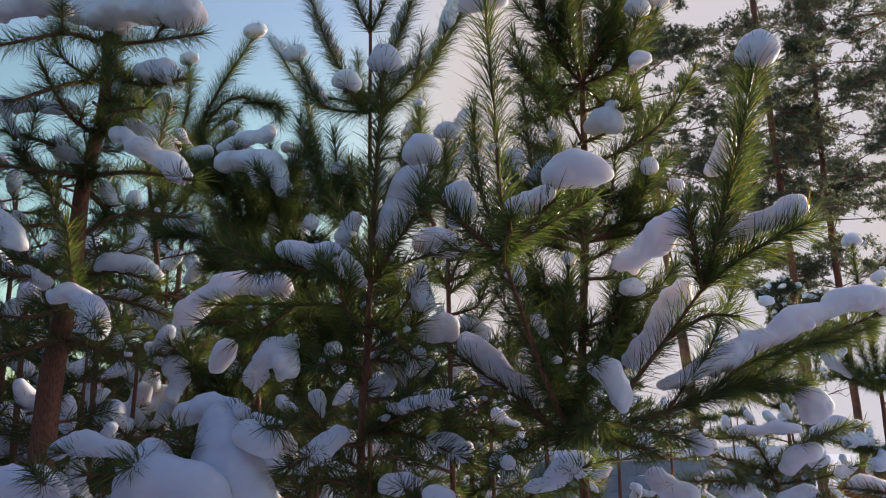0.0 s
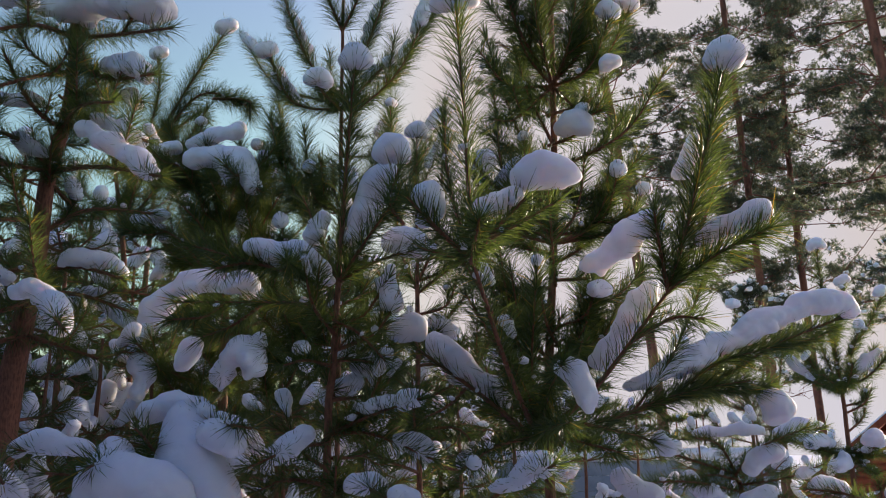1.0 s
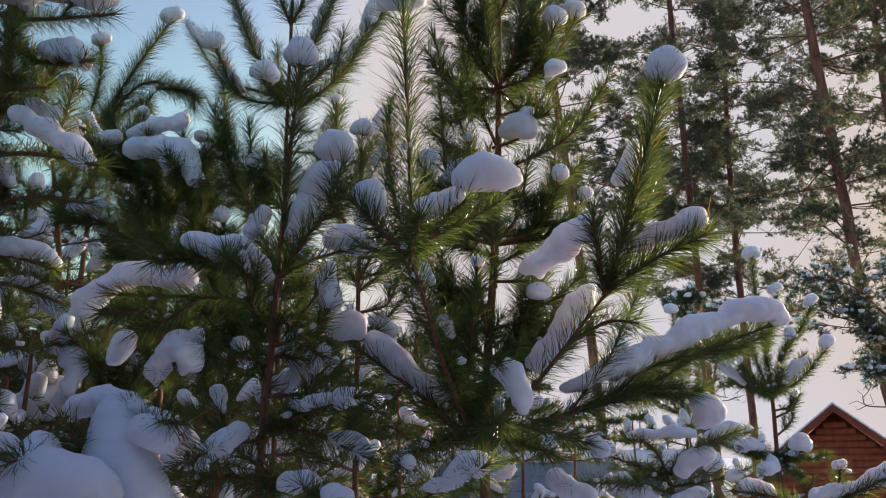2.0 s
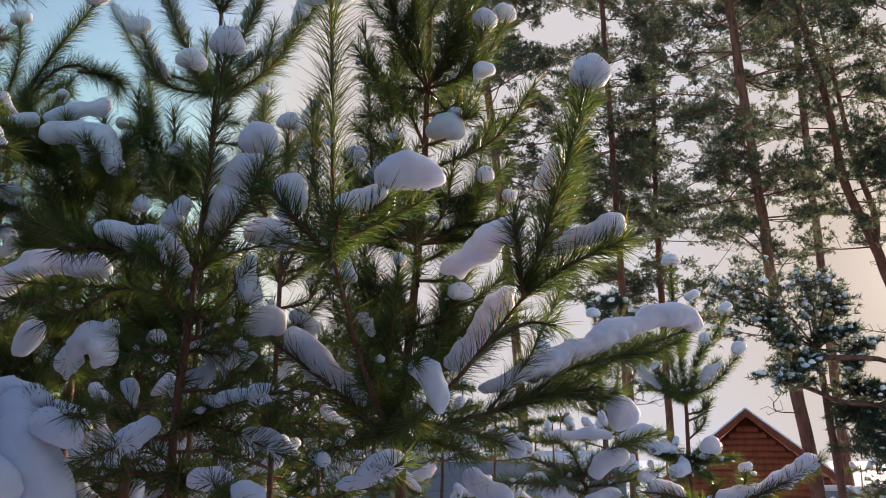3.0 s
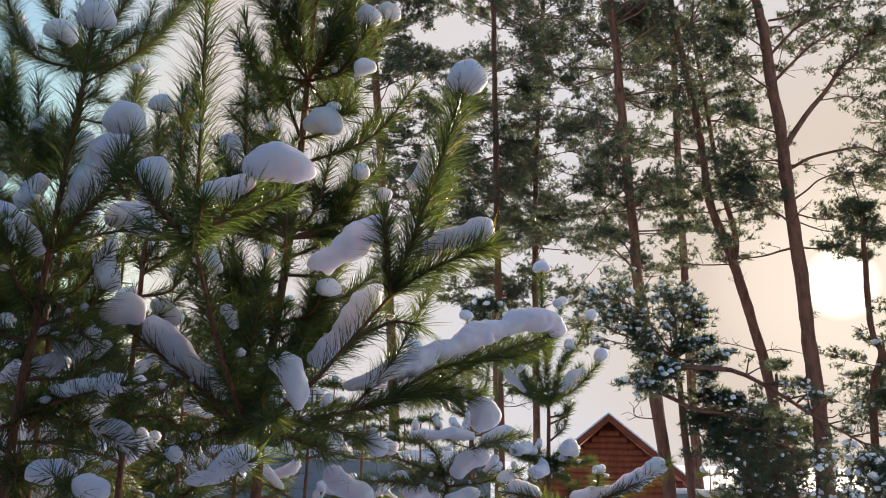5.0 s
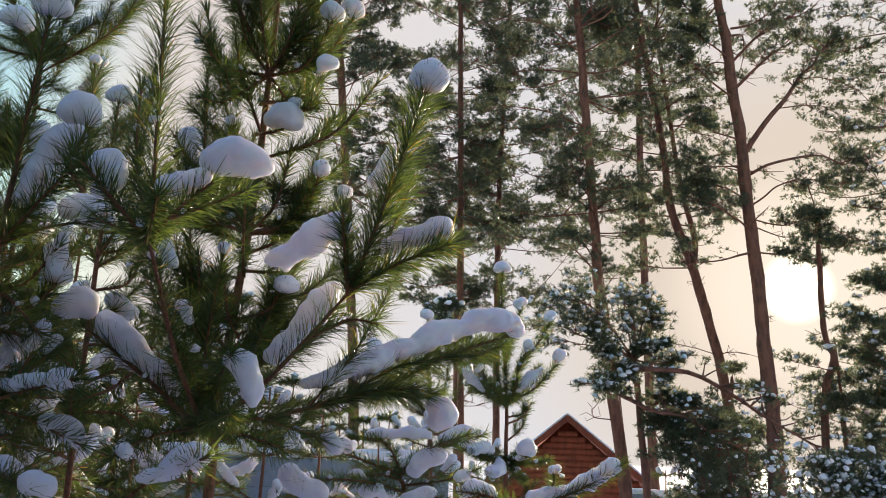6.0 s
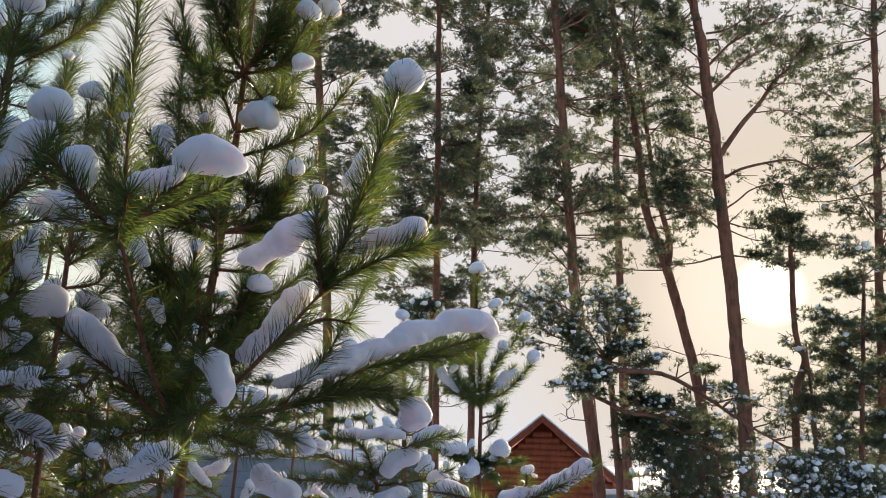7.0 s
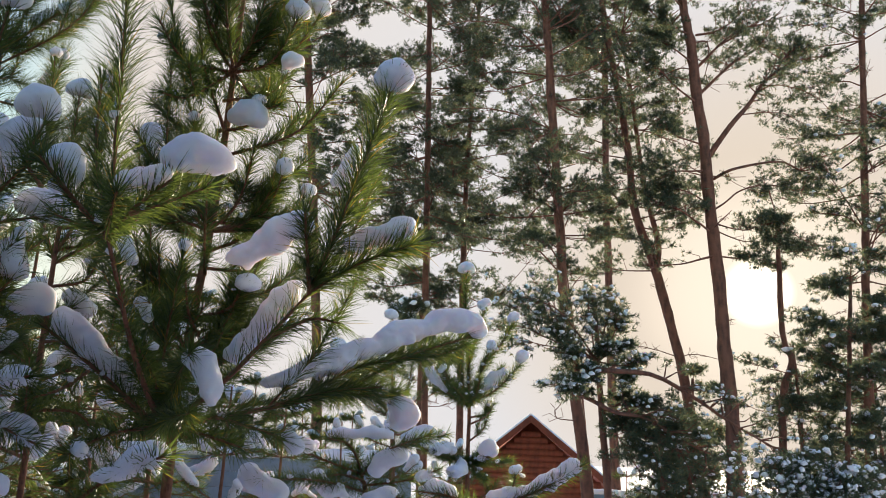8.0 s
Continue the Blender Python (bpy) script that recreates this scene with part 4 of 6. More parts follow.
b = bough(pine_tall, [(-0.442, 4.100, 2.231), (-0.630, 4.000, 2.447), (-0.667, 3.700, 2.763)], seed=161, density=1200, needles=0.092, bare=0.1)
snow(b, [(-0.667, 3.700, 2.763, 0.042)], seed=162)
b = bough(pine_tall, [(-0.442, 4.100, 2.231), (-0.764, 4.000, 2.540), (-0.876, 3.800, 2.977)], seed=163, density=1200, needles=0.092, bare=0.1)
b = bough(pine_tall, [(-0.442, 4.100, 2.231), (-0.534, 4.000, 2.342), (-0.537, 3.700, 2.563)], seed=164, density=1200, needles=0.092, bare=0.1)
b = bough(pine_tall, [(-0.442, 4.100, 2.231), (-0.609, 4.000, 2.223), (-0.619, 3.600, 2.318)], seed=165, density=1200, needles=0.092, bare=0.1)
b = bough(pine_tall, [(-0.442, 4.100, 2.231), (-0.496, 4.000, 2.273), (-0.486, 3.700, 2.433)], seed=166, density=1200, needles=0.092, bare=0.1)
b = bough(pine_tall, [(-0.442, 4.100, 2.231), (-0.346, 4.000, 2.350), (-0.292, 3.800, 2.605)], seed=167, density=1200, needles=0.092, bare=0.1)
b = bough(pine_tall, [(-0.442, 4.100, 2.231), (-0.664, 4.000, 2.144), (-0.689, 3.600, 2.174)], seed=168, density=1200, needles=0.092, bare=0.1)
b = bough(pine_tall, [(-0.442, 4.100, 2.231), (-0.347, 4.000, 2.216), (-0.294, 3.800, 2.343)], seed=169, density=1200, needles=0.092, bare=0.1)
b = bough(pine_tall, [(-0.442, 4.100, 2.231), (-0.552, 4.000, 2.141), (-0.559, 3.700, 2.183)], seed=170, density=1200, needles=0.092, bare=0.1)
snow(b, [(-0.559, 3.700, 2.183, 0.043)], seed=171)
fill_shoots(pine_tall, (-0.441, 4.100), 1.86, 3.62, 18, 0.6, 172, 0.075, (0, 360), 0.5)

pine_sapling = thing("pine_tree", "pine sapling shoots capped with snow balls", "pine tree", "young snowy pines")
trunk_of(pine_sapling, [(-0.040, 2.900, -0.300), (-0.040, 2.900, 1.916), (-0.038, 2.900, 2.468)], 0.012, 0.006)
b = bough(pine_sapling, [(-0.038, 2.900, 2.468), (-0.038, 2.900, 2.656), (-0.035, 2.900, 2.859)], seed=173, density=1000)
snow(b, [(-0.058, 2.900, 2.859, 0.028), (-0.033, 2.900, 2.872, 0.034), (-0.013, 2.900, 2.854, 0.024)], seed=174)
b = bough(pine_sapling, [(-0.036, 2.900, 2.305), (0.038, 2.900, 2.507), (0.069, 2.900, 2.979)], seed=175, density=900)
b = bough(pine_sapling, [(-0.037, 2.900, 2.265), (-0.106, 3.000, 2.496), (-0.140, 3.100, 3.039)], seed=176, density=900)
snow(b, [(-0.139, 3.100, 3.065, 0.022)], seed=177)
b = bough(pine_sapling, [(-0.037, 2.900, 2.265), (0.182, 3.000, 2.488), (0.221, 3.000, 2.814)], seed=178, density=900)
snow(b, [(0.215, 3.000, 2.781, 0.049), (0.202, 3.000, 2.726, 0.037)], seed=179)
b = bough(pine_sapling, [(-0.043, 2.900, 2.030), (0.070, 3.000, 2.200), (0.176, 3.000, 2.320)], seed=180, density=900)
snow(b, [(0.068, 3.000, 2.139, 0.039), (0.029, 3.000, 2.180, 0.035)], seed=181)
b = bough(pine_sapling, [(-0.042, 2.900, 1.916), (-0.144, 2.800, 1.985), (-0.236, 2.800, 2.024)], seed=182, density=900)
snow(b, [(-0.220, 2.830, 2.055, 0.029), (-0.164, 2.830, 2.016, 0.033)], seed=183)
b = bough(pine_sapling, [(-0.044, 2.900, 1.805), (0.090, 2.800, 1.798), (0.153, 2.700, 1.708)], seed=184, density=900)
snow(b, [(0.109, 2.700, 1.692, 0.037), (0.144, 2.700, 1.695, 0.030)], seed=185)
fill_shoots(pine_sapling, (-0.040, 2.900), 1.62, 2.39, 10, 0.35, 186, 0.062, (0, 360), 0.65)

pine_bushy = thing("pine_tree", "bushy dark pine with thick snow on its boughs", "pine tree", "young snowy pines")
trunk_of(pine_bushy, [(-1.041, 4.300, -0.300), (-1.041, 4.300, 2.329), (-1.112, 4.300, 3.149), (-1.145, 4.300, 3.407)], 0.03, 0.01)
b = bough(pine_bushy, [(-1.088, 4.300, 2.868), (-1.089, 4.100, 3.083), (-1.071, 3.900, 3.214)], seed=187, density=1100, needles=0.08, thick=0.009, twigs=3)
snow(b, [(-1.164, 3.980, 3.247, 0.036), (-1.052, 3.930, 3.260, 0.045), (-0.941, 3.930, 3.287, 0.045)], seed=188)
b = bough(pine_bushy, [(-1.088, 4.300, 2.868), (-0.899, 3.900, 3.040), (-0.760, 3.700, 2.900)], seed=189, density=1100, needles=0.08, thick=0.009, twigs=3)
snow(b, [(-1.131, 3.930, 3.130, 0.055), (-1.035, 3.880, 3.138, 0.064), (-0.926, 3.830, 3.102, 0.073), (-0.852, 3.810, 3.022, 0.063), (-0.804, 3.780, 2.941, 0.043)], seed=190)
b = bough(pine_bushy, [(-1.088, 4.300, 2.868), (-1.237, 4.100, 3.148), (-1.366, 4.000, 3.177)], seed=191, density=1100, needles=0.08, thick=0.009, twigs=3)
snow(b, [(-1.366, 4.080, 3.252, 0.036), (-1.280, 4.080, 3.264, 0.042)], seed=192)
b = bough(pine_bushy, [(-1.063, 4.300, 2.565), (-0.825, 4.100, 2.866), (-0.696, 4.000, 3.038)], seed=193, density=1100, needles=0.08, thick=0.009, twigs=3)
b = bough(pine_bushy, [(-1.063, 4.300, 2.565), (-1.280, 4.100, 2.820), (-1.472, 4.000, 2.799)], seed=194, density=1100, needles=0.08, thick=0.009, twigs=3)
snow(b, [(-1.466, 4.130, 2.908, 0.036), (-1.322, 4.130, 2.925, 0.034)], seed=195)
b = bough(pine_bushy, [(-1.063, 4.300, 2.565), (-0.836, 3.900, 2.672), (-0.615, 3.700, 2.669)], seed=196, density=1100, needles=0.08, thick=0.009, twigs=3)
b = bough(pine_bushy, [(-1.063, 4.300, 2.565), (-1.054, 3.900, 2.761), (-1.139, 3.800, 2.874)], seed=197, density=1100, needles=0.08, thick=0.009, twigs=3)
b = bough(pine_bushy, [(-1.056, 4.300, 2.330), (-1.176, 4.000, 2.399), (-1.359, 3.900, 2.387)], seed=198, density=1100, needles=0.08, thick=0.009, twigs=3)
snow(b, [(-1.525, 3.980, 2.446, 0.049), (-1.412, 3.980, 2.375, 0.063)], seed=199)
b = bough(pine_bushy, [(-1.032, 4.300, 2.044), (-0.879, 3.800, 2.153), (-0.714, 3.600, 2.223)], seed=200, density=1100, needles=0.08, thick=0.009, twigs=3)
snow(b, [(-0.909, 3.730, 2.048, 0.053), (-0.863, 3.680, 2.139, 0.057), (-0.779, 3.630, 2.168, 0.061), (-0.741, 3.630, 2.095, 0.048), (-0.725, 3.630, 2.215, 0.031)], seed=201)
b = bough(pine_bushy, [(-1.032, 4.300, 2.044), (-1.187, 3.900, 2.121), (-1.282, 3.700, 2.226)], seed=202, density=1100, needles=0.08, thick=0.009, twigs=3)
snow(b, [(-1.326, 3.830, 2.219, 0.037), (-1.279, 3.780, 2.136, 0.050), (-1.251, 3.780, 2.085, 0.045), (-1.277, 3.780, 2.011, 0.041)], seed=203)
b = bough(pine_bushy, [(-1.041, 4.300, 2.329), (-0.670, 3.900, 2.369), (-0.535, 3.700, 2.232)], seed=204, density=1100, needles=0.08, thick=0.009, twigs=3)
b = bough(pine_bushy, [(-1.027, 4.300, 1.877), (-0.716, 3.900, 1.956), (-0.559, 3.700, 2.134)], seed=205, density=1100, needles=0.08, thick=0.009, twigs=3)
snow(b, [(-0.534, 3.700, 2.109, 0.040)], seed=206)
b = bough(pine_bushy, [(-1.027, 4.300, 1.877), (-1.102, 4.000, 1.920), (-1.170, 3.800, 1.863)], seed=207, density=1100, needles=0.08, thick=0.009, twigs=3)
b = bough(pine_bushy, [(-1.088, 4.300, 2.868), (-0.937, 4.200, 3.049), (-0.990, 4.200, 3.395)], seed=208, density=1100, needles=0.08, thick=0.009, twigs=3)
snow(b, [(-0.991, 4.200, 3.411, 0.048)], seed=209)
b = bough(pine_bushy, [(-1.088, 4.300, 2.868), (-1.205, 4.200, 3.119), (-1.182, 4.200, 3.449)], seed=210, density=1100, needles=0.08, thick=0.009, twigs=3)
snow(b, [(-1.188, 4.200, 3.459, 0.032)], seed=211)
b = bough(pine_bushy, [(-1.088, 4.300, 2.868), (-0.878, 4.200, 3.048), (-0.853, 4.200, 3.296)], seed=212, density=1100, needles=0.08, thick=0.009, twigs=3)
snow(b, [(-0.890, 4.200, 3.322, 0.038)], seed=213)
fill_shoots(pine_bushy, (-1.059, 4.300), 1.77, 3.15, 30, 0.6, 214, 0.08, (0, 360), 0.5)

pine_airy = thing("pine_tree", "slender pine with long upswept snow-tipped shoots", "pine tree", "young snowy pines")
trunk_of(pine_airy, [(-1.802, 5.000, -0.300), (-1.802, 5.000, 2.447), (-1.967, 5.000, 3.705)], 0.03, 0.01)
b = bough(pine_airy, [(-1.883, 5.000, 3.220), (-1.533, 4.900, 3.878), (-1.232, 4.800, 4.310)], seed=215, density=1300, needles=0.1, thick=0.01)
snow(b, [(-1.254, 4.800, 4.327, 0.055), (-1.212, 4.800, 4.341, 0.055)], seed=216)
b = bough(pine_airy, [(-1.883, 5.000, 3.220), (-1.707, 5.000, 3.888), (-1.707, 5.000, 4.241)], seed=217, density=1300, needles=0.1, thick=0.01)
snow(b, [(-1.730, 5.000, 4.258, 0.045), (-1.686, 5.000, 4.272, 0.045)], seed=218)
b = bough(pine_airy, [(-1.821, 5.000, 3.364), (-1.428, 4.900, 3.912), (-1.060, 4.800, 3.800)], seed=219, density=1300, needles=0.1, thick=0.01)
b = bough(pine_airy, [(-1.308, 4.850, 3.879), (-1.085, 4.800, 3.838), (-1.069, 4.800, 3.727)], seed=220, density=1300, needles=0.1, thick=0.01)
b = bough(pine_airy, [(-1.857, 5.000, 3.075), (-1.518, 4.800, 3.433), (-1.299, 4.700, 3.747)], seed=221, density=1300, needles=0.1, thick=0.01)
b = bough(pine_airy, [(-1.857, 5.000, 3.075), (-1.681, 4.700, 3.298), (-1.561, 4.600, 3.537)], seed=222, density=1300, needles=0.1, thick=0.01)
b = bough(pine_airy, [(-1.693, 5.000, 3.621), (-1.452, 5.000, 3.842), (-1.398, 5.000, 3.821)], seed=223, density=1300, needles=0.1, thick=0.01)
fill_shoots(pine_airy, (-1.820, 5.000), 2.11, 3.40, 12, 0.7, 224, 0.085, (0, 360), 0.4)

pine_red = thing("pine_tree", "pine with reddish trunk and heavy snow on its boughs", "pine tree", "young snowy pines")
trunk_of(pine_red, [(-1.414, 2.900, -0.300), (-1.414, 2.900, 1.762), (-1.390, 2.900, 2.142), (-1.361, 2.900, 2.382), (-1.348, 2.900, 2.717), (-1.299, 2.900, 3.024), (-1.319, 2.900, 3.591)], 0.048, 0.016)
b = bough(pine_red, [(-1.305, 2.900, 3.255), (-1.096, 2.700, 3.154), (-0.812, 2.500, 3.070)], seed=225, density=750, needles=0.066, thick=0.01, twigs=1)
snow(b, [(-1.365, 2.780, 3.319, 0.052), (-1.239, 2.730, 3.297, 0.066), (-1.115, 2.680, 3.260, 0.065), (-0.996, 2.630, 3.236, 0.074), (-0.899, 2.580, 3.189, 0.062)], seed=226)
b = bough(pine_red, [(-1.305, 2.900, 3.255), (-1.309, 2.600, 3.141), (-1.421, 2.400, 2.998)], seed=227, density=750, needles=0.066, thick=0.01, twigs=1)
snow(b, [(-1.550, 2.530, 3.205, 0.051), (-1.437, 2.530, 3.216, 0.044), (-1.350, 2.530, 3.213, 0.044), (-1.302, 2.530, 3.203, 0.037)], seed=228)
b = bough(pine_red, [(-1.305, 2.900, 3.255), (-1.164, 2.900, 3.391), (-1.021, 2.900, 3.580)], seed=229, density=750, needles=0.066, thick=0.01, twigs=1)
b = bough(pine_red, [(-1.303, 2.900, 3.161), (-1.085, 2.700, 2.992), (-0.860, 2.500, 2.911)], seed=230, density=750, needles=0.066, thick=0.01, twigs=1)
snow(b, [(-1.080, 2.680, 3.029, 0.035), (-1.002, 2.630, 2.998, 0.043), (-0.925, 2.580, 2.955, 0.041)], seed=231)
b = bough(pine_red, [(-1.299, 2.900, 3.024), (-1.142, 2.800, 2.975), (-0.926, 2.600, 2.859)], seed=232, density=750, needles=0.066, thick=0.01, twigs=1)
snow(b, [(-0.984, 2.650, 2.903, 0.034), (-0.963, 2.650, 2.872, 0.024)], seed=233)
b = bough(pine_red, [(-1.299, 2.900, 3.115), (-1.293, 2.600, 2.953), (-1.365, 2.400, 2.806)], seed=234, density=750, needles=0.066, thick=0.01, twigs=1)
b = bough(pine_red, [(-1.345, 2.900, 2.728), (-1.413, 2.800, 2.811), (-1.605, 2.700, 2.852)], seed=235, density=750, needles=0.066, thick=0.01, twigs=1)
snow(b, [(-1.601, 2.780, 2.970, 0.025), (-1.498, 2.780, 2.960, 0.027), (-1.396, 2.780, 2.953, 0.029), (-1.344, 2.780, 2.940, 0.022)], seed=236)
b = bough(pine_red, [(-1.345, 2.900, 2.728), (-1.374, 2.700, 2.681), (-1.531, 2.600, 2.680)], seed=237, density=750, needles=0.066, thick=0.01, twigs=1)
snow(b, [(-1.428, 2.830, 2.819, 0.029), (-1.374, 2.830, 2.790, 0.031), (-1.332, 2.830, 2.767, 0.022)], seed=238)
b = bough(pine_red, [(-1.339, 2.900, 2.734), (-1.044, 2.600, 2.636), (-0.750, 2.300, 2.497)], seed=239, density=750, needles=0.066, thick=0.01, twigs=1)
snow(b, [(-1.079, 2.530, 2.746, 0.026), (-1.019, 2.500, 2.700, 0.032), (-0.935, 2.450, 2.641, 0.036), (-0.866, 2.410, 2.588, 0.035), (-0.802, 2.370, 2.531, 0.030)], seed=240)
b = bough(pine_red, [(-1.320, 2.900, 2.891), (-1.095, 2.700, 2.835), (-0.900, 2.600, 2.719)], seed=241, density=750, needles=0.066, thick=0.01, twigs=1)
snow(b, [(-1.106, 2.680, 2.834, 0.024), (-1.008, 2.630, 2.784, 0.030), (-0.939, 2.630, 2.736, 0.034)], seed=242)
b = bough(pine_red, [(-1.320, 2.900, 2.891), (-1.133, 2.600, 2.846), (-0.942, 2.400, 2.773)], seed=243, density=750, needles=0.066, thick=0.01, twigs=1)
b = bough(pine_red, [(-1.320, 2.900, 2.891), (-1.334, 2.700, 2.895), (-1.397, 2.600, 3.039)], seed=244, density=750, needles=0.066, thick=0.01, twigs=1)
b = bough(pine_red, [(-1.355, 2.900, 2.547), (-1.361, 2.600, 2.464), (-1.406, 2.400, 2.374)], seed=245, density=750, needles=0.066, thick=0.01, twigs=1)
snow(b, [(-1.423, 2.480, 2.450, 0.041), (-1.375, 2.480, 2.404, 0.040), (-1.336, 2.480, 2.367, 0.025)], seed=246)
b = bough(pine_red, [(-1.357, 2.900, 2.381), (-1.397, 2.700, 2.319), (-1.492, 2.600, 2.319)], seed=247, density=750, needles=0.066, thick=0.01, twigs=1)
snow(b, [(-1.510, 2.730, 2.348, 0.024), (-1.432, 2.730, 2.330, 0.027), (-1.353, 2.710, 2.301, 0.027)], seed=248)
b = bough(pine_red, [(-1.356, 2.900, 2.371), (-1.149, 2.500, 2.200), (-0.944, 2.200, 2.047)], seed=249, density=750, needles=0.066, thick=0.01, twigs=1)
snow(b, [(-1.217, 2.480, 2.206, 0.030), (-1.143, 2.430, 2.203, 0.036), (-1.068, 2.380, 2.158, 0.035), (-1.014, 2.330, 2.092, 0.037), (-1.023, 2.330, 2.068, 0.028)], seed=250)
b = bough(pine_red, [(-1.371, 2.900, 2.260), (-1.384, 2.700, 2.187), (-1.441, 2.600, 2.172)], seed=251, density=750, needles=0.066, thick=0.01, twigs=1)
snow(b, [(-1.433, 2.650, 2.189, 0.032)], seed=252)
b = bough(pine_red, [(-1.359, 2.900, 2.361), (-1.220, 2.900, 2.378), (-1.021, 2.800, 2.311)], seed=253, density=750, needles=0.066, thick=0.01, twigs=1)
snow(b, [(-1.244, 2.880, 2.404, 0.036), (-1.184, 2.880, 2.397, 0.039), (-1.113, 2.880, 2.391, 0.032), (-1.040, 2.850, 2.346, 0.028)], seed=254)
b = bough(pine_red, [(-1.374, 2.900, 2.301), (-1.234, 3.000, 2.296), (-1.045, 3.000, 2.229)], seed=255, density=750, needles=0.066, thick=0.01, twigs=1)
snow(b, [(-1.227, 3.030, 2.322, 0.026), (-1.141, 3.030, 2.278, 0.030)], seed=256)
b = bough(pine_red, [(-1.351, 2.900, 2.505), (-1.236, 3.000, 2.615), (-1.036, 3.100, 2.627)], seed=257, density=750, needles=0.066, thick=0.01, twigs=1)
b = bough(pine_red, [(-1.346, 2.900, 2.695), (-1.301, 3.000, 2.639), (-1.286, 3.000, 2.726)], seed=258, density=750, needles=0.066, thick=0.01, twigs=1)
snow(b, [(-1.311, 3.000, 2.716, 0.030), (-1.290, 3.000, 2.671, 0.027)], seed=259)
b = bough(pine_red, [(-1.380, 2.900, 2.142), (-1.197, 2.800, 2.085), (-1.042, 2.700, 2.032)], seed=260, density=750, needles=0.066, thick=0.01, twigs=1)
b = bough(pine_red, [(-1.384, 2.900, 2.142), (-1.411, 2.700, 2.078), (-1.461, 2.600, 2.032)], seed=261, density=750, needles=0.066, thick=0.01, twigs=1)
fill_shoots(pine_red, (-1.341, 2.900), 2.50, 3.30, 8, 0.35, 262, 0.066, (0, 360), 0.2)
fill_shoots(pine_red, (-1.377, 2.900), 1.83, 2.38, 7, 0.35, 263, 0.066, (0, 360), 0.4)

pine_buried = thing("pine_tree", "small pine bowed under a thick heap of snow", "pine tree", "young snowy pines")
trunk_of(pine_buried, [(-0.627, 2.250, -0.300), (-0.627, 2.250, 1.461), (-0.623, 2.250, 1.709)], 0.02, 0.01)
b = bough(pine_buried, [(-0.628, 2.250, 1.653), (-0.604, 2.200, 1.764), (-0.551, 2.150, 1.845)], seed=264, density=900)
snow(b, [(-0.718, 2.230, 1.832, 0.037), (-0.661, 2.210, 1.848, 0.037), (-0.601, 2.180, 1.827, 0.050), (-0.550, 2.150, 1.824, 0.033)], seed=265)
snow(b, [(-0.600, 2.180, 1.806, 0.067), (-0.589, 2.150, 1.736, 0.079), (-0.567, 2.130, 1.668, 0.088), (-0.538, 2.130, 1.615, 0.087)], seed=266, voxel=0.012)
snow(b, [(-0.517, 2.080, 1.773, 0.040), (-0.471, 2.060, 1.745, 0.039), (-0.457, 2.060, 1.758, 0.029)], seed=267)
b = bough(pine_buried, [(-0.623, 2.250, 1.709), (-0.508, 2.100, 1.787), (-0.405, 2.000, 1.781)], seed=268, density=900)
snow(b, [(-0.509, 2.130, 1.812, 0.022), (-0.470, 2.110, 1.797, 0.024), (-0.444, 2.090, 1.778, 0.016)], seed=269)
b = bough(pine_buried, [(-0.633, 2.250, 1.597), (-0.725, 2.100, 1.712), (-0.762, 1.950, 1.700)], seed=270, density=900)
snow(b, [(-0.746, 2.080, 1.719, 0.052), (-0.744, 2.030, 1.661, 0.070), (-0.685, 2.030, 1.660, 0.076), (-0.617, 2.030, 1.627, 0.076), (-0.761, 2.030, 1.611, 0.063)], seed=271, voxel=0.012)
b = bough(pine_buried, [(-0.640, 2.250, 1.598), (-0.839, 2.300, 1.714), (-1.037, 2.200, 1.746)], seed=272, density=900)
snow(b, [(-1.058, 2.230, 1.747, 0.028), (-0.993, 2.230, 1.760, 0.031), (-0.919, 2.230, 1.755, 0.031), (-0.874, 2.230, 1.743, 0.028)], seed=273)
snow(b, [(-1.055, 2.030, 1.655, 0.059), (-1.003, 2.030, 1.673, 0.051), (-1.120, 2.030, 1.644, 0.064), (-0.961, 2.030, 1.641, 0.046)], seed=274, voxel=0.012)
b = bough(pine_buried, [(-0.634, 2.250, 1.639), (-0.672, 2.100, 1.750), (-0.692, 2.050, 1.789)], seed=275, density=900)
b = bough(pine_buried, [(-0.978, 2.100, 1.612), (-0.962, 2.000, 1.667), (-0.942, 1.900, 1.705)], seed=276, density=900)
b = bough(pine_buried, [(-0.640, 2.250, 1.598), (-0.791, 2.100, 1.674), (-0.872, 2.000, 1.690)], seed=277, density=900)

pine_small = thing("pine_tree", "small upright pine with snow balls on its tips", "pine tree", "young snowy pines")
trunk_of(pine_small, [(2.095, 4.300, -0.300), (2.065, 4.300, 1.506), (2.063, 4.300, 1.747), (2.064, 4.300, 2.013), (2.039, 4.300, 2.360), (2.035, 4.300, 2.487)], 0.014, 0.007)
b = bough(pine_small, [(2.036, 4.300, 2.329), (2.028, 4.300, 2.526), (2.027, 4.300, 2.721)], seed=278, density=1500, needles=0.05, thick=0.006, crumbs=5)
snow(b, [(2.002, 4.300, 2.751, 0.030), (2.026, 4.300, 2.767, 0.040), (2.055, 4.300, 2.757, 0.030)], seed=279)
b = bough(pine_small, [(2.064, 4.300, 2.013), (1.920, 4.250, 2.045), (1.767, 4.200, 2.161)], seed=280, density=1500, needles=0.05, thick=0.006, crumbs=5)
snow(b, [(1.883, 4.220, 2.059, 0.018), (1.818, 4.210, 2.115, 0.027), (1.771, 4.200, 2.159, 0.026)], seed=281)
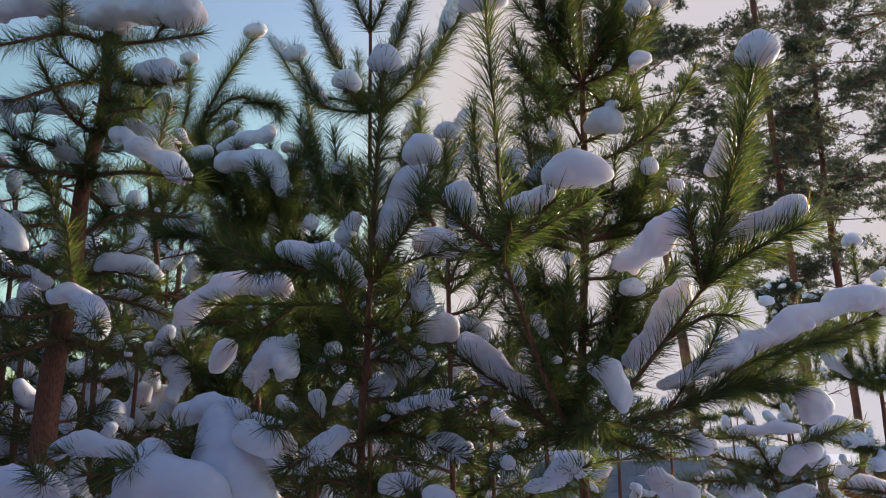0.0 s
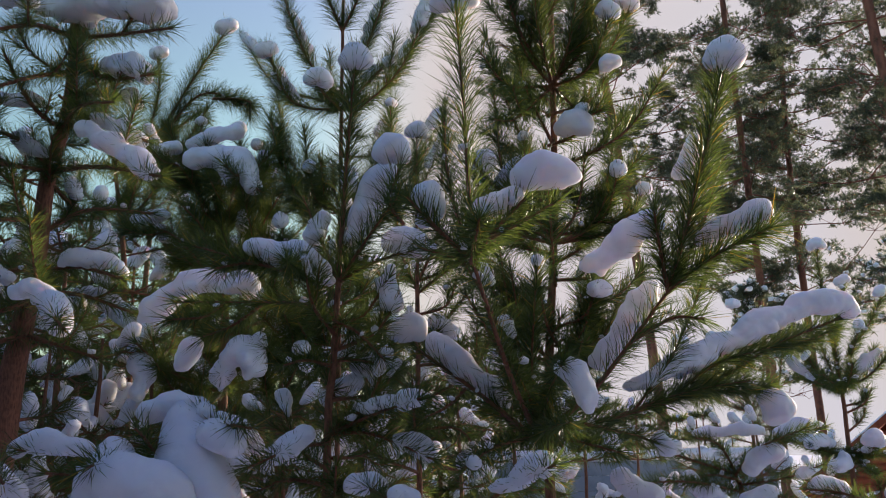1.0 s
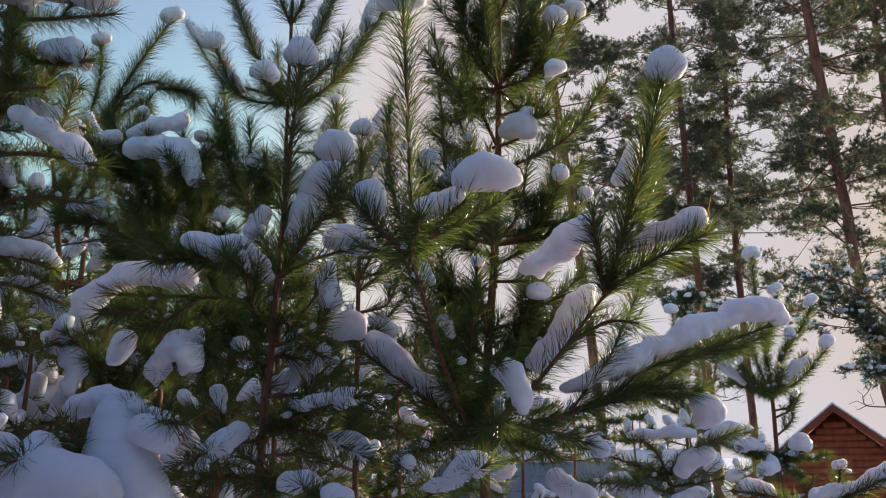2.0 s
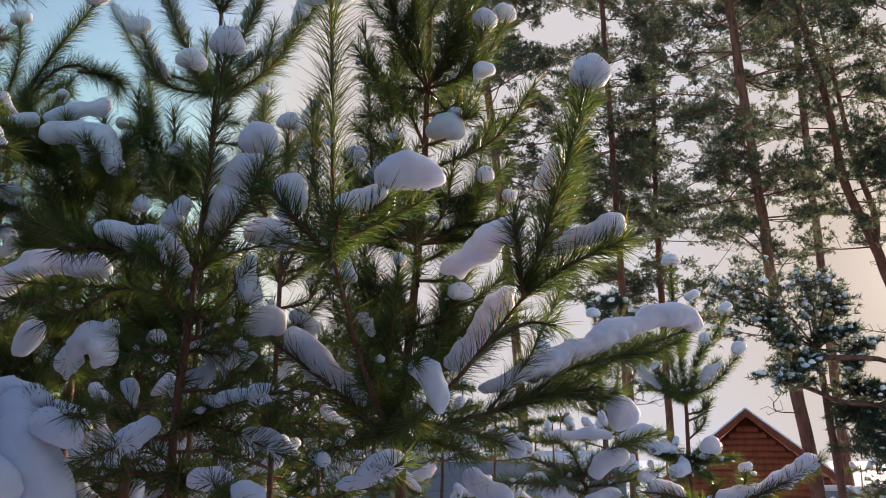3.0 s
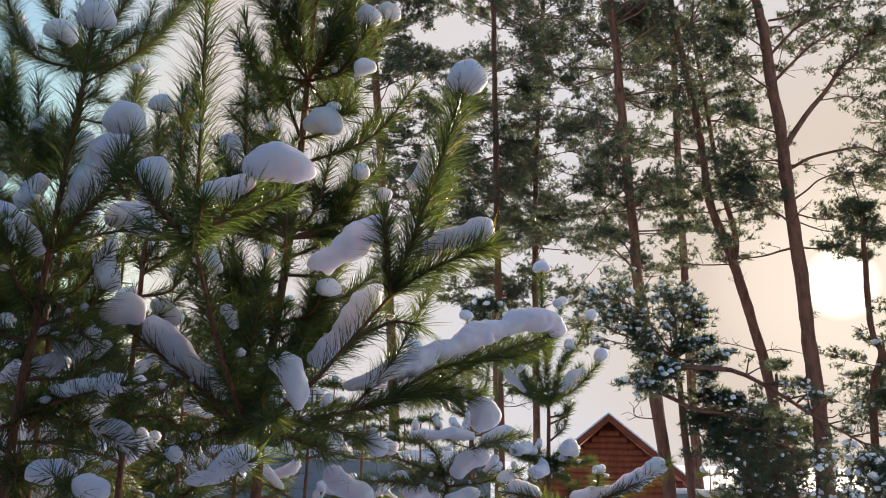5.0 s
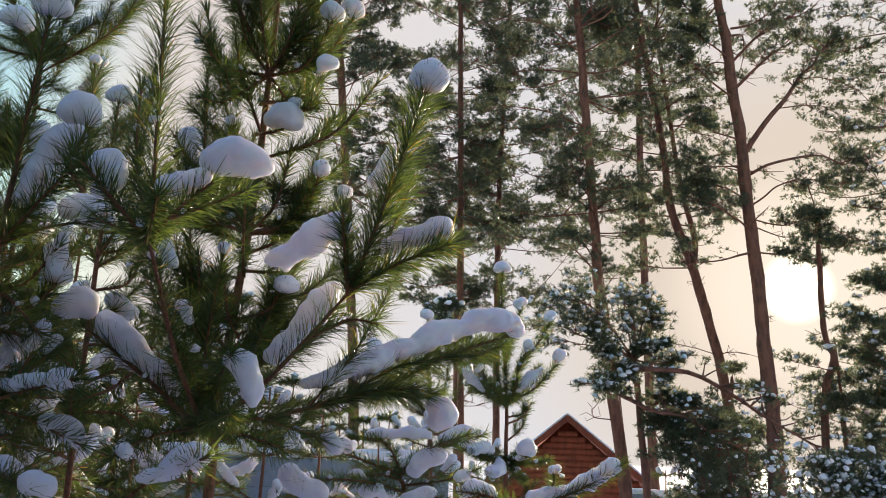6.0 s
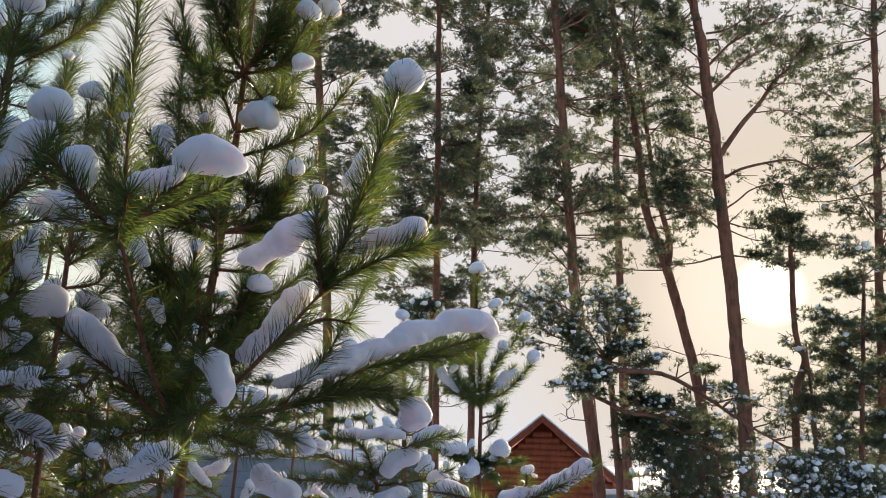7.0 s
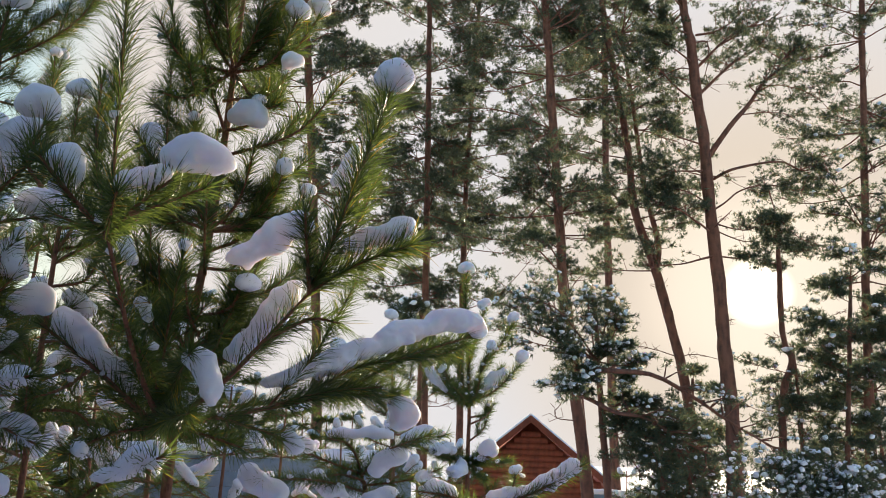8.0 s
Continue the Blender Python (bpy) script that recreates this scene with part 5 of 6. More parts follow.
b = bough(pine_small, [(2.064, 4.300, 2.013), (1.927, 4.200, 2.067), (1.803, 4.100, 2.185)], seed=282, density=1500, needles=0.05, thick=0.006, crumbs=5)
snow(b, [(1.805, 4.100, 2.153, 0.018), (1.817, 4.100, 2.169, 0.023)], seed=283)
b = bough(pine_small, [(2.064, 4.300, 2.013), (2.032, 4.350, 2.151), (2.015, 4.400, 2.332)], seed=284, density=1500, needles=0.05, thick=0.006, crumbs=5)
snow(b, [(2.007, 4.400, 2.320, 0.018), (2.019, 4.400, 2.336, 0.022)], seed=285)
b = bough(pine_small, [(2.064, 4.300, 2.013), (2.011, 4.200, 2.163), (1.991, 4.150, 2.346)], seed=286, density=1500, needles=0.05, thick=0.006, crumbs=5)
snow(b, [(1.983, 4.150, 2.327, 0.014), (1.995, 4.150, 2.343, 0.018)], seed=287)
b = bough(pine_small, [(2.064, 4.300, 2.013), (2.096, 4.250, 2.147), (2.142, 4.200, 2.301)], seed=288, density=1500, needles=0.05, thick=0.006, crumbs=5)
snow(b, [(2.134, 4.200, 2.308, 0.024), (2.146, 4.200, 2.324, 0.030)], seed=289)
b = bough(pine_small, [(2.064, 4.300, 2.013), (2.165, 4.320, 2.088), (2.284, 4.350, 2.218)], seed=290, density=1500, needles=0.05, thick=0.006, crumbs=5)
snow(b, [(2.112, 4.280, 2.076, 0.026), (2.197, 4.300, 2.133, 0.036), (2.274, 4.300, 2.194, 0.028)], seed=291)
b = bough(pine_small, [(2.064, 4.300, 2.013), (2.194, 4.250, 2.079), (2.335, 4.200, 2.240)], seed=292, density=1500, needles=0.05, thick=0.006, crumbs=5)
snow(b, [(2.327, 4.200, 2.260, 0.033), (2.339, 4.200, 2.276, 0.041)], seed=293)
b = bough(pine_small, [(2.112, 4.300, 2.177), (2.247, 4.300, 2.339), (2.336, 4.300, 2.476)], seed=294, density=1500, needles=0.05, thick=0.006, crumbs=5)
snow(b, [(2.314, 4.300, 2.494, 0.028), (2.339, 4.300, 2.516, 0.034)], seed=295)
b = bough(pine_small, [(2.078, 4.350, 2.242), (2.178, 4.450, 2.423), (2.243, 4.500, 2.583)], seed=400, density=1500, needles=0.05, thick=0.006, crumbs=5)
snow(b, [(2.220, 4.500, 2.602, 0.030), (2.250, 4.500, 2.618, 0.034)], seed=401)
b = bough(pine_small, [(2.064, 4.300, 2.013), (1.961, 4.000, 2.027), (1.938, 3.900, 2.100)], seed=402, density=1500, needles=0.05, thick=0.006, crumbs=5)
b = bough(pine_small, [(2.064, 4.300, 2.013), (1.891, 4.000, 2.012), (1.768, 3.850, 2.052)], seed=403, density=1500, needles=0.05, thick=0.006, crumbs=5)
b = bough(pine_small, [(2.074, 4.300, 1.712), (2.094, 4.200, 1.705), (2.099, 4.100, 1.714)], seed=404, density=1500, needles=0.05, thick=0.006, crumbs=5)
snow(b, [(2.070, 4.150, 1.713, 0.022), (2.098, 4.100, 1.737, 0.032)], seed=405)
b = bough(pine_small, [(2.077, 4.300, 1.702), (2.078, 4.150, 1.708), (2.075, 4.000, 1.747)], seed=296, density=1500, needles=0.042, crumbs=7)
snow(b, [(2.092, 4.180, 1.753, 0.030), (2.044, 4.030, 1.763, 0.037), (2.089, 4.030, 1.759, 0.033)], seed=297)
b = bough(pine_small, [(2.077, 4.300, 1.702), (1.908, 4.150, 1.703), (1.747, 4.000, 1.736)], seed=298, density=1500, needles=0.042, crumbs=7)
snow(b, [(1.920, 4.180, 1.747, 0.028), (1.801, 4.030, 1.755, 0.033), (1.759, 4.030, 1.748, 0.030)], seed=299)
b = bough(pine_small, [(2.077, 4.300, 1.702), (1.860, 4.150, 1.715), (1.694, 4.100, 1.762)], seed=300, density=1500, needles=0.042, crumbs=7)
snow(b, [(1.871, 4.180, 1.760, 0.027), (1.749, 4.130, 1.781, 0.034), (1.705, 4.130, 1.774, 0.030)], seed=301)
b = bough(pine_small, [(2.077, 4.300, 1.702), (2.128, 4.150, 1.688), (2.276, 4.200, 1.709)], seed=302, density=1500, needles=0.042, crumbs=7)
b = bough(pine_small, [(2.077, 4.300, 1.702), (1.958, 4.150, 1.647), (1.798, 3.900, 1.632)], seed=303, density=1500, needles=0.042, crumbs=7)
snow(b, [(1.970, 4.180, 1.691, 0.028), (1.853, 3.930, 1.648, 0.032), (1.811, 3.930, 1.642, 0.029)], seed=304)
b = bough(pine_small, [(2.077, 4.300, 1.702), (2.056, 4.150, 1.635), (1.982, 3.900, 1.609)], seed=305, density=1500, needles=0.042, crumbs=7)
fill_shoots(pine_small, (2.076, 4.300), 1.45, 2.05, 8, 0.26, 306, 0.04, (0, 360), 0.5)

pine_low = thing("pine_tree", "low pine sapling with snow-laden side boughs", "pine tree", "young snowy pines")
trunk_of(pine_low, [(1.644, 3.200, -0.300), (1.644, 3.200, 1.407), (1.636, 3.200, 1.504)], 0.014, 0.008)
b = bough(pine_low, [(1.636, 3.200, 1.504), (1.823, 3.100, 1.588), (1.972, 3.000, 1.693)], seed=307, density=1300, needles=0.055)
snow(b, [(1.661, 3.180, 1.564, 0.026), (1.760, 3.150, 1.580, 0.027), (1.852, 3.130, 1.605, 0.031), (1.915, 3.080, 1.652, 0.040), (1.951, 3.030, 1.685, 0.037)], seed=308)
b = bough(pine_low, [(1.747, 3.200, 1.560), (1.742, 3.150, 1.606), (1.736, 3.120, 1.647)], seed=309, density=1100, needles=0.06)
snow(b, [(1.725, 3.120, 1.666, 0.022), (1.745, 3.120, 1.669, 0.022)], seed=310)
b = bough(pine_low, [(1.636, 3.200, 1.504), (1.453, 3.100, 1.561), (1.312, 3.100, 1.580)], seed=311, density=1000)
snow(b, [(1.465, 3.130, 1.577, 0.030), (1.370, 3.130, 1.588, 0.030)], seed=312)

pine_shrubby = thing("pine_tree", "low spreading pine with blobs of snow", "pine tree", "young snowy pines")
trunk_of(pine_shrubby, [(1.271, 3.600, -0.300), (1.271, 3.600, 1.373), (1.244, 3.600, 1.627)], 0.016, 0.008)
b = bough(pine_shrubby, [(1.249, 3.600, 1.627), (1.156, 3.500, 1.742), (1.029, 3.400, 1.770)], seed=313, density=1000, needles=0.05)
snow(b, [(1.062, 3.480, 1.788, 0.020), (1.147, 3.480, 1.792, 0.025), (1.258, 3.480, 1.801, 0.028), (1.322, 3.480, 1.790, 0.023)], seed=314)
b = bough(pine_shrubby, [(1.249, 3.600, 1.627), (1.273, 3.400, 1.723), (1.431, 3.300, 1.796)], seed=315, density=1000, needles=0.05)
snow(b, [(1.250, 3.430, 1.643, 0.036), (1.278, 3.410, 1.689, 0.045), (1.332, 3.390, 1.707, 0.045)], seed=316)
b = bough(pine_shrubby, [(1.249, 3.600, 1.627), (1.408, 3.500, 1.751), (1.592, 3.500, 1.806)], seed=317, density=1000, needles=0.05)
snow(b, [(1.418, 3.530, 1.787, 0.031), (1.497, 3.530, 1.807, 0.038), (1.577, 3.530, 1.806, 0.029)], seed=318)
b = bough(pine_shrubby, [(1.252, 3.600, 1.580), (1.415, 3.500, 1.610), (1.528, 3.400, 1.662)], seed=319, density=1000, needles=0.05)
snow(b, [(1.459, 3.450, 1.624, 0.030), (1.497, 3.450, 1.641, 0.023)], seed=320)
b = bough(pine_shrubby, [(1.251, 3.600, 1.603), (1.115, 3.500, 1.626), (0.994, 3.400, 1.604)], seed=321, density=1000, needles=0.05)
snow(b, [(1.001, 3.430, 1.615, 0.040), (1.051, 3.430, 1.561, 0.040), (1.098, 3.430, 1.566, 0.031)], seed=322)
b = bough(pine_shrubby, [(1.253, 3.600, 1.557), (0.968, 3.300, 1.607), (0.710, 3.100, 1.608)], seed=323, density=1000, needles=0.05)
snow(b, [(0.675, 3.130, 1.626, 0.043), (0.718, 3.130, 1.588, 0.047), (0.781, 3.130, 1.566, 0.043)], seed=324)
b = bough(pine_shrubby, [(1.255, 3.600, 1.533), (1.331, 3.400, 1.544), (1.344, 3.300, 1.528)], seed=325, density=1000, needles=0.05)
snow(b, [(1.317, 3.430, 1.543, 0.041), (1.220, 3.430, 1.530, 0.036)], seed=326)
b = bough(pine_shrubby, [(1.244, 3.600, 1.627), (0.965, 3.500, 1.712), (0.892, 3.400, 1.754)], seed=327, density=1000, needles=0.05)
snow(b, [(0.915, 3.400, 1.744, 0.031), (0.950, 3.400, 1.734, 0.031)], seed=328)

pine_far_sapling = thing("pine_tree", "distant pine sapling with snow-tipped shoots", "pine tree", "young snowy pines")
trunk_of(pine_far_sapling, [(2.405, 6.500, -0.300), (2.405, 6.500, 1.662), (2.371, 6.500, 2.550)], 0.02, 0.008)
b = bough(pine_far_sapling, [(2.392, 6.500, 2.011), (2.344, 6.400, 2.336), (2.288, 6.300, 2.783)], seed=329, density=800, needles=0.045)
snow(b, [(2.268, 6.300, 2.808, 0.048), (2.306, 6.300, 2.803, 0.038)], seed=330)
b = bough(pine_far_sapling, [(2.392, 6.500, 2.011), (2.222, 6.400, 2.211), (2.118, 6.300, 2.532)], seed=331, density=800, needles=0.045)
snow(b, [(2.099, 6.300, 2.556, 0.051), (2.136, 6.300, 2.551, 0.041)], seed=332)
b = bough(pine_far_sapling, [(2.392, 6.500, 2.011), (2.172, 6.400, 2.241), (2.046, 6.300, 2.592)], seed=333, density=800, needles=0.045)
b = bough(pine_far_sapling, [(2.392, 6.500, 2.011), (2.485, 6.400, 2.260), (2.491, 6.300, 2.629)], seed=334, density=800, needles=0.045)
snow(b, [(2.471, 6.300, 2.655, 0.044), (2.510, 6.300, 2.649, 0.035)], seed=335)
b = bough(pine_far_sapling, [(2.392, 6.500, 2.011), (2.045, 6.400, 2.200), (1.869, 6.300, 2.512)], seed=336, density=800, needles=0.045)
snow(b, [(1.850, 6.300, 2.536, 0.055), (1.886, 6.300, 2.530, 0.044)], seed=337)
b = bough(pine_far_sapling, [(2.392, 6.500, 2.011), (2.573, 6.400, 2.176), (2.620, 6.300, 2.459)], seed=338, density=800, needles=0.045)
b = bough(pine_far_sapling, [(2.392, 6.500, 2.011), (2.130, 6.400, 2.108), (1.993, 6.300, 2.326)], seed=339, density=800, needles=0.045)
snow(b, [(1.974, 6.300, 2.351, 0.042), (2.010, 6.300, 2.345, 0.034)], seed=340)
fill_shoots(pine_far_sapling, (2.395, 6.500), 1.58, 2.37, 10, 0.4, 341, 0.045, (0, 360), 0.5)


# ---- the wood behind ----
grown_pine("tall_pine_tree", "tall pine with a dense dark green crown", [(4.18, 15.00, -1.21), (3.92, 15.00, 3.35), (3.46, 15.00, 8.05), (3.14, 15.00, 11.12), (2.64, 15.00, 16.12)], 0.105, 11, 6.2, 12.6, 60, 2.2, foliage=1.5, clusters=8)
grown_pine("tall_pine_tree", "tall thin pine with reddish bark and dark needles", [(6.50, 16.00, -1.46), (6.43, 16.00, 2.28), (6.36, 16.00, 4.77), (6.30, 16.00, 7.70), (6.19, 16.00, 11.68), (6.04, 16.00, 16.68)], 0.090, 12, 4.4, 13.68, 64, 1.7, clusters=9)
grown_pine("tall_pine_tree", "tall thin pine with reddish bark and dark needles", [(7.67, 17.00, -1.60), (7.65, 17.00, 3.07), (7.63, 17.00, 6.21), (7.66, 17.00, 8.23), (7.84, 17.00, 11.72), (8.11, 17.00, 16.72)], 0.084, 13, 4.5, 14.62, 66, 1.7, clusters=9)
grown_pine("tall_pine_tree", "tall pine with straight reddish trunk", [(8.08, 12.30, -1.11), (7.87, 12.30, 1.28), (7.46, 12.30, 4.12), (7.35, 12.30, 5.69), (7.14, 12.30, 8.84), (7.06, 12.30, 9.96), (6.73, 12.30, 14.96)], 0.112, 14, 4.8, 12.11, 58, 1.8, clusters=8)
grown_pine("tall_pine_tree", "forked tall pine with rough bark", [(11.22, 13.00, -1.39), (10.49, 13.00, 3.02), (9.86, 13.00, 5.32), (9.44, 13.00, 6.37), (9.25, 13.00, 7.84), (8.90, 13.00, 9.80), (8.00, 13.00, 14.80)], 0.108, 15, 5.18, 13.32, 56, 1.6, fork=[(9.86, 13.00, 5.32), (9.94, 13.00, 5.88), (9.65, 13.00, 6.98), (9.45, 13.00, 8.47), (9.20, 13.00, 10.12)])
grown_pine("tall_pine_tree", "tall pine with open crown and long bare limbs", [(10.31, 11.60, -1.23), (10.29, 11.60, 1.72), (10.29, 11.60, 2.55), (10.18, 11.60, 4.28), (9.98, 11.60, 6.94), (9.77, 11.60, 9.12), (9.60, 11.60, 10.25), (8.85, 11.60, 15.25)], 0.152, 16, 7.61, 12.52, 10, 1.5, foliage=0.7, dead=10)
grown_pine("tall_pine_tree", "pine with dense low boughs and dusted needles", [(13.16, 11.50, -1.49), (13.28, 11.50, 1.31), (13.49, 11.50, 4.15), (13.82, 11.50, 7.55), (14.30, 11.50, 12.55)], 0.116, 17, 1.80, 13.49, 70, 1.8, foliage=1.2, snowy=0.05)
grown_pine("tall_pine_tree", "tall pine standing further back", [(13.67, 20.00, -1.80), (13.62, 20.00, 1.33), (13.58, 20.00, 2.97), (13.47, 20.00, 8.41), (13.46, 20.00, 13.75), (13.45, 20.00, 18.75)], 0.157, 18, 8.4, 18.16, 40, 2.0)
grown_pine("tall_pine_tree", "tall pine standing further back", [(13.75, 21.00, -1.79), (13.05, 21.00, 4.2), (12.5, 21.00, 8.4), (12.1, 21.00, 13.6), (11.6, 21.00, 18.6)], 0.110, 19, 6.2, 17.83, 50, 2.0)
grown_pine("tall_pine_tree", "tall pine standing further back", [(8.10, 20.00, -1.79), (8.00, 20.00, 3.18), (7.92, 20.00, 7.45), (7.78, 20.00, 12.14), (7.60, 20.00, 17.14)], 0.100, 20, 6.55, 15.97, 46, 1.9, clusters=8)
grown_pine("tall_pine_tree", "tall pine with its trunk out of view on the right", [(14.70, 11.00, -1.61), (14.99, 11.00, 2.15), (15.55, 11.00, 6.51), (15.98, 11.00, 10.25), (16.56, 11.00, 15.25)], 0.130, 21, 5.94, 13.78, 40, 2.4)
grown_pine("tall_pine_tree", "thin crooked pine with sparse needles", [(11.98, 12.50, -1.45), (12.23, 12.50, 2.05), (12.37, 12.50, 3.21), (12.61, 12.50, 3.76), (12.42, 12.50, 4.29), (12.45, 12.50, 5.98), (12.47, 12.50, 6.48)], 0.085, 22, 5.64, 6.49, 6, 0.7, dead=4, foliage=0.7)
# unseen pine, added wholly right of the view to shade the ground
grown_pine("tall_pine_tree", "tall pine with its trunk out of view on the right", [(15.90, 9.00, -1.58), (16.40, 9.00, 2.21), (17.29, 9.00, 6.26), (18.03, 9.00, 9.81), (19.07, 9.00, 14.81)], 0.131, 23, 5.19, 13.27, 30, 1.9)
grown_pine("tall_pine_tree", "lower pine with yellowish sunlit needles", [(9.96, 12.50, -1.31), (10.05, 12.50, 1.03), (10.13, 12.50, 2.18), (10.21, 12.50, 3.07), (10.23, 12.50, 3.27)], 0.056, 32, 1.22, 3.27, 20, 0.8, foliage=0.9, dead=2)
grown_pine("tall_pine_tree", "lower pine with dark needles", [(5.63, 14.00, -1.12), (5.59, 14.00, 0.89), (5.53, 14.00, 2.78), (5.51, 14.00, 4.18), (5.50, 14.00, 4.38)], 0.055, 33, 2.59, 4.37, 18, 0.7, foliage=1.0, dead=2, snowy=0.15)
grown_pine("tall_pine_tree", "low dense pine with brownish sunlit needles", [(11.38, 10.50, -1.26), (11.56, 10.50, 1.16), (11.79, 10.50, 2.96), (12.02, 10.50, 4.69), (12.06, 10.50, 4.99)], 0.052, 35, 1.34, 4.99, 40, 0.95, foliage=1.0, dead=2, snowy=0.04)

open_rng = np.random.default_rng(77)
open_pine = bpy.data.objects["tall_pine_tree.005"]
limb(open_pine, open_rng, (10.02, 11.60, 7.16), (12.31, 11.40, 9.86), 0.0, 0.055, 22, via=[(10.65, 11.40, 8.06), (11.27, 11.40, 8.77), (11.77, 11.40, 9.38)], first=0.4)
limb(open_pine, open_rng, (10.65, 11.40, 8.06), (12.29, 11.40, 8.20), 0.0, 0.014, 8, via=[(11.47, 11.40, 8.27)])
limb(open_pine, open_rng, (11.27, 11.40, 8.77), (12.70, 11.40, 8.74), 0.0, 0.014, 9, via=[(11.94, 11.40, 8.88)])
limb(open_pine, open_rng, (11.67, 11.30, 9.31), (12.92, 11.30, 9.70), 0.0, 0.012, 8, via=[(12.32, 11.30, 9.51)])
limb(open_pine, open_rng, (9.89, 11.60, 8.38), (11.49, 11.50, 9.84), 0.0, 0.035, 16, via=[(10.30, 11.50, 8.82), (10.90, 11.50, 9.35)])
limb(open_pine, open_rng, (9.84, 11.60, 8.88), (11.69, 11.30, 10.33), 0.0, 0.03, 20, via=[(10.13, 11.30, 9.26), (10.68, 11.30, 9.73)])
limb(open_pine, open_rng, (9.88, 11.60, 9.58), (11.35, 11.50, 10.72), 0.0, 0.025, 14, via=[(10.47, 11.50, 9.84)])
limb(open_pine, open_rng, (10.13, 11.60, 6.78), (12.55, 11.30, 7.33), 0.0, 0.032, 12, via=[(10.36, 11.30, 6.93), (11.42, 11.30, 7.24), (12.09, 11.30, 7.16)], first=0.55, foliage=0.8)
limb(open_pine, open_rng, (10.15, 11.60, 6.22), (12.04, 11.30, 6.72), 0.0, 0.02, 14, via=[(10.45, 11.30, 6.50), (11.11, 11.30, 6.74)], first=0.4)
limb(open_pine, open_rng, (10.17, 11.60, 5.94), (11.32, 11.30, 6.13), 0.0, 0.016, 16, via=[(10.53, 11.30, 5.81)])
limb(open_pine, open_rng, (11.11, 11.30, 6.74), (11.15, 11.30, 5.63), 0.0, 0.014, 16, via=[(11.25, 11.30, 6.07)])
limb(open_pine, open_rng, (11.22, 11.20, 6.09), (12.51, 11.20, 5.68), 0.0, 0.012, 8, via=[(11.72, 11.20, 5.79)], foliage=0.6)
limb(open_pine, open_rng, (10.14, 11.60, 5.37), (8.56, 11.50, 4.92), 0.0, 0.026, 2, via=[(9.44, 11.50, 5.15)], foliage=0.2)
limb(open_pine, open_rng, (10.14, 11.60, 5.35), (10.95, 11.30, 5.56), 0.0, 0.018, 10, via=[(10.49, 11.30, 5.30)])
limb(open_pine, open_rng, (10.01, 11.60, 5.77), (8.59, 11.40, 6.13), 0.0, 0.022, 16, via=[(9.28, 11.40, 5.98)])
limb(open_pine, open_rng, (10.01, 11.60, 6.29), (8.71, 11.40, 6.35), 0.0, 0.018, 14, via=[(9.30, 11.40, 6.39)])
limb(open_pine, open_rng, (9.96, 11.60, 6.92), (8.50, 11.40, 6.82), 0.0, 0.018, 14, via=[(9.08, 11.40, 6.71)])
limb(open_pine, open_rng, (9.94, 11.60, 7.40), (8.76, 11.40, 7.54), 0.0, 0.02, 12, via=[(9.23, 11.40, 7.37)])
limb(open_pine, open_rng, (9.83, 11.60, 8.20), (8.56, 11.40, 8.63), 0.0, 0.022, 14, via=[(9.22, 11.40, 8.33), (8.80, 11.40, 8.63)])
limb(open_pine, open_rng, (9.79, 11.60, 8.98), (8.71, 11.40, 9.21), 0.0, 0.02, 14, via=[(9.13, 11.40, 9.08)])
limb(open_pine, open_rng, (9.77, 11.60, 9.55), (8.60, 11.40, 9.74), 0.0, 0.02, 14, via=[(9.09, 11.40, 9.52)])
for fan in range(6):                                    # brush of the crown above
    limb(open_pine, open_rng, (9.62 - 0.06 * fan, 11.6, 9.9 + 0.35 * fan), (9.2 + 0.45 * fan, 11.3, 10.6 + 0.25 * fan), 0.05, 0.02, 12)
understorey = thing("understorey_pine", "low pine with long bent boughs and snow-dusted needles", "pine tree", "understorey")
trunk_of(understorey, [(7.17, 10.50, -0.80), (7.06, 10.50, 1.43), (6.96, 10.50, 2.67), (6.86, 10.50, 4.15), (6.53, 10.50, 9.15)][:-1], 0.07, 0.03, TRUNK)
low_rng = np.random.default_rng(78)
limb(understorey, low_rng, (6.56, 10.50, 3.03), (9.84, 10.00, 1.95), 0.0, 0.045, 16, via=[(6.79, 10.00, 2.98), (7.54, 10.00, 2.91), (8.31, 10.00, 2.63), (8.70, 10.00, 2.40), (9.15, 10.00, 2.18)], snowy=0.3, snow_size=0.03, foliage=0.7)
limb(understorey, low_rng, (6.65, 10.50, 2.66), (8.86, 10.00, 1.77), 0.0, 0.035, 14, via=[(6.74, 10.00, 2.47), (7.33, 10.00, 2.32), (8.08, 10.00, 2.02)], snowy=0.25, snow_size=0.03, foliage=0.7)
limb(understorey, low_rng, (6.90, 10.50, 3.16), (6.20, 10.20, 3.83), 0.05, 0.015, 7, snowy=0.34, snow_size=0.034)
limb(understorey, low_rng, (6.90, 10.50, 3.16), (6.57, 10.20, 4.07), 0.05, 0.015, 7, snowy=0.34, snow_size=0.034)
limb(understorey, low_rng, (6.90, 10.50, 3.16), (7.04, 10.20, 3.79), 0.05, 0.015, 7, snowy=0.34, snow_size=0.034)
limb(understorey, low_rng, (6.90, 10.50, 3.16), (7.33, 10.20, 3.49), 0.05, 0.015, 7, snowy=0.34, snow_size=0.034)
limb(understorey, low_rng, (6.90, 10.50, 3.16), (6.20, 10.20, 3.23), 0.05, 0.015, 7, snowy=0.34, snow_size=0.034)
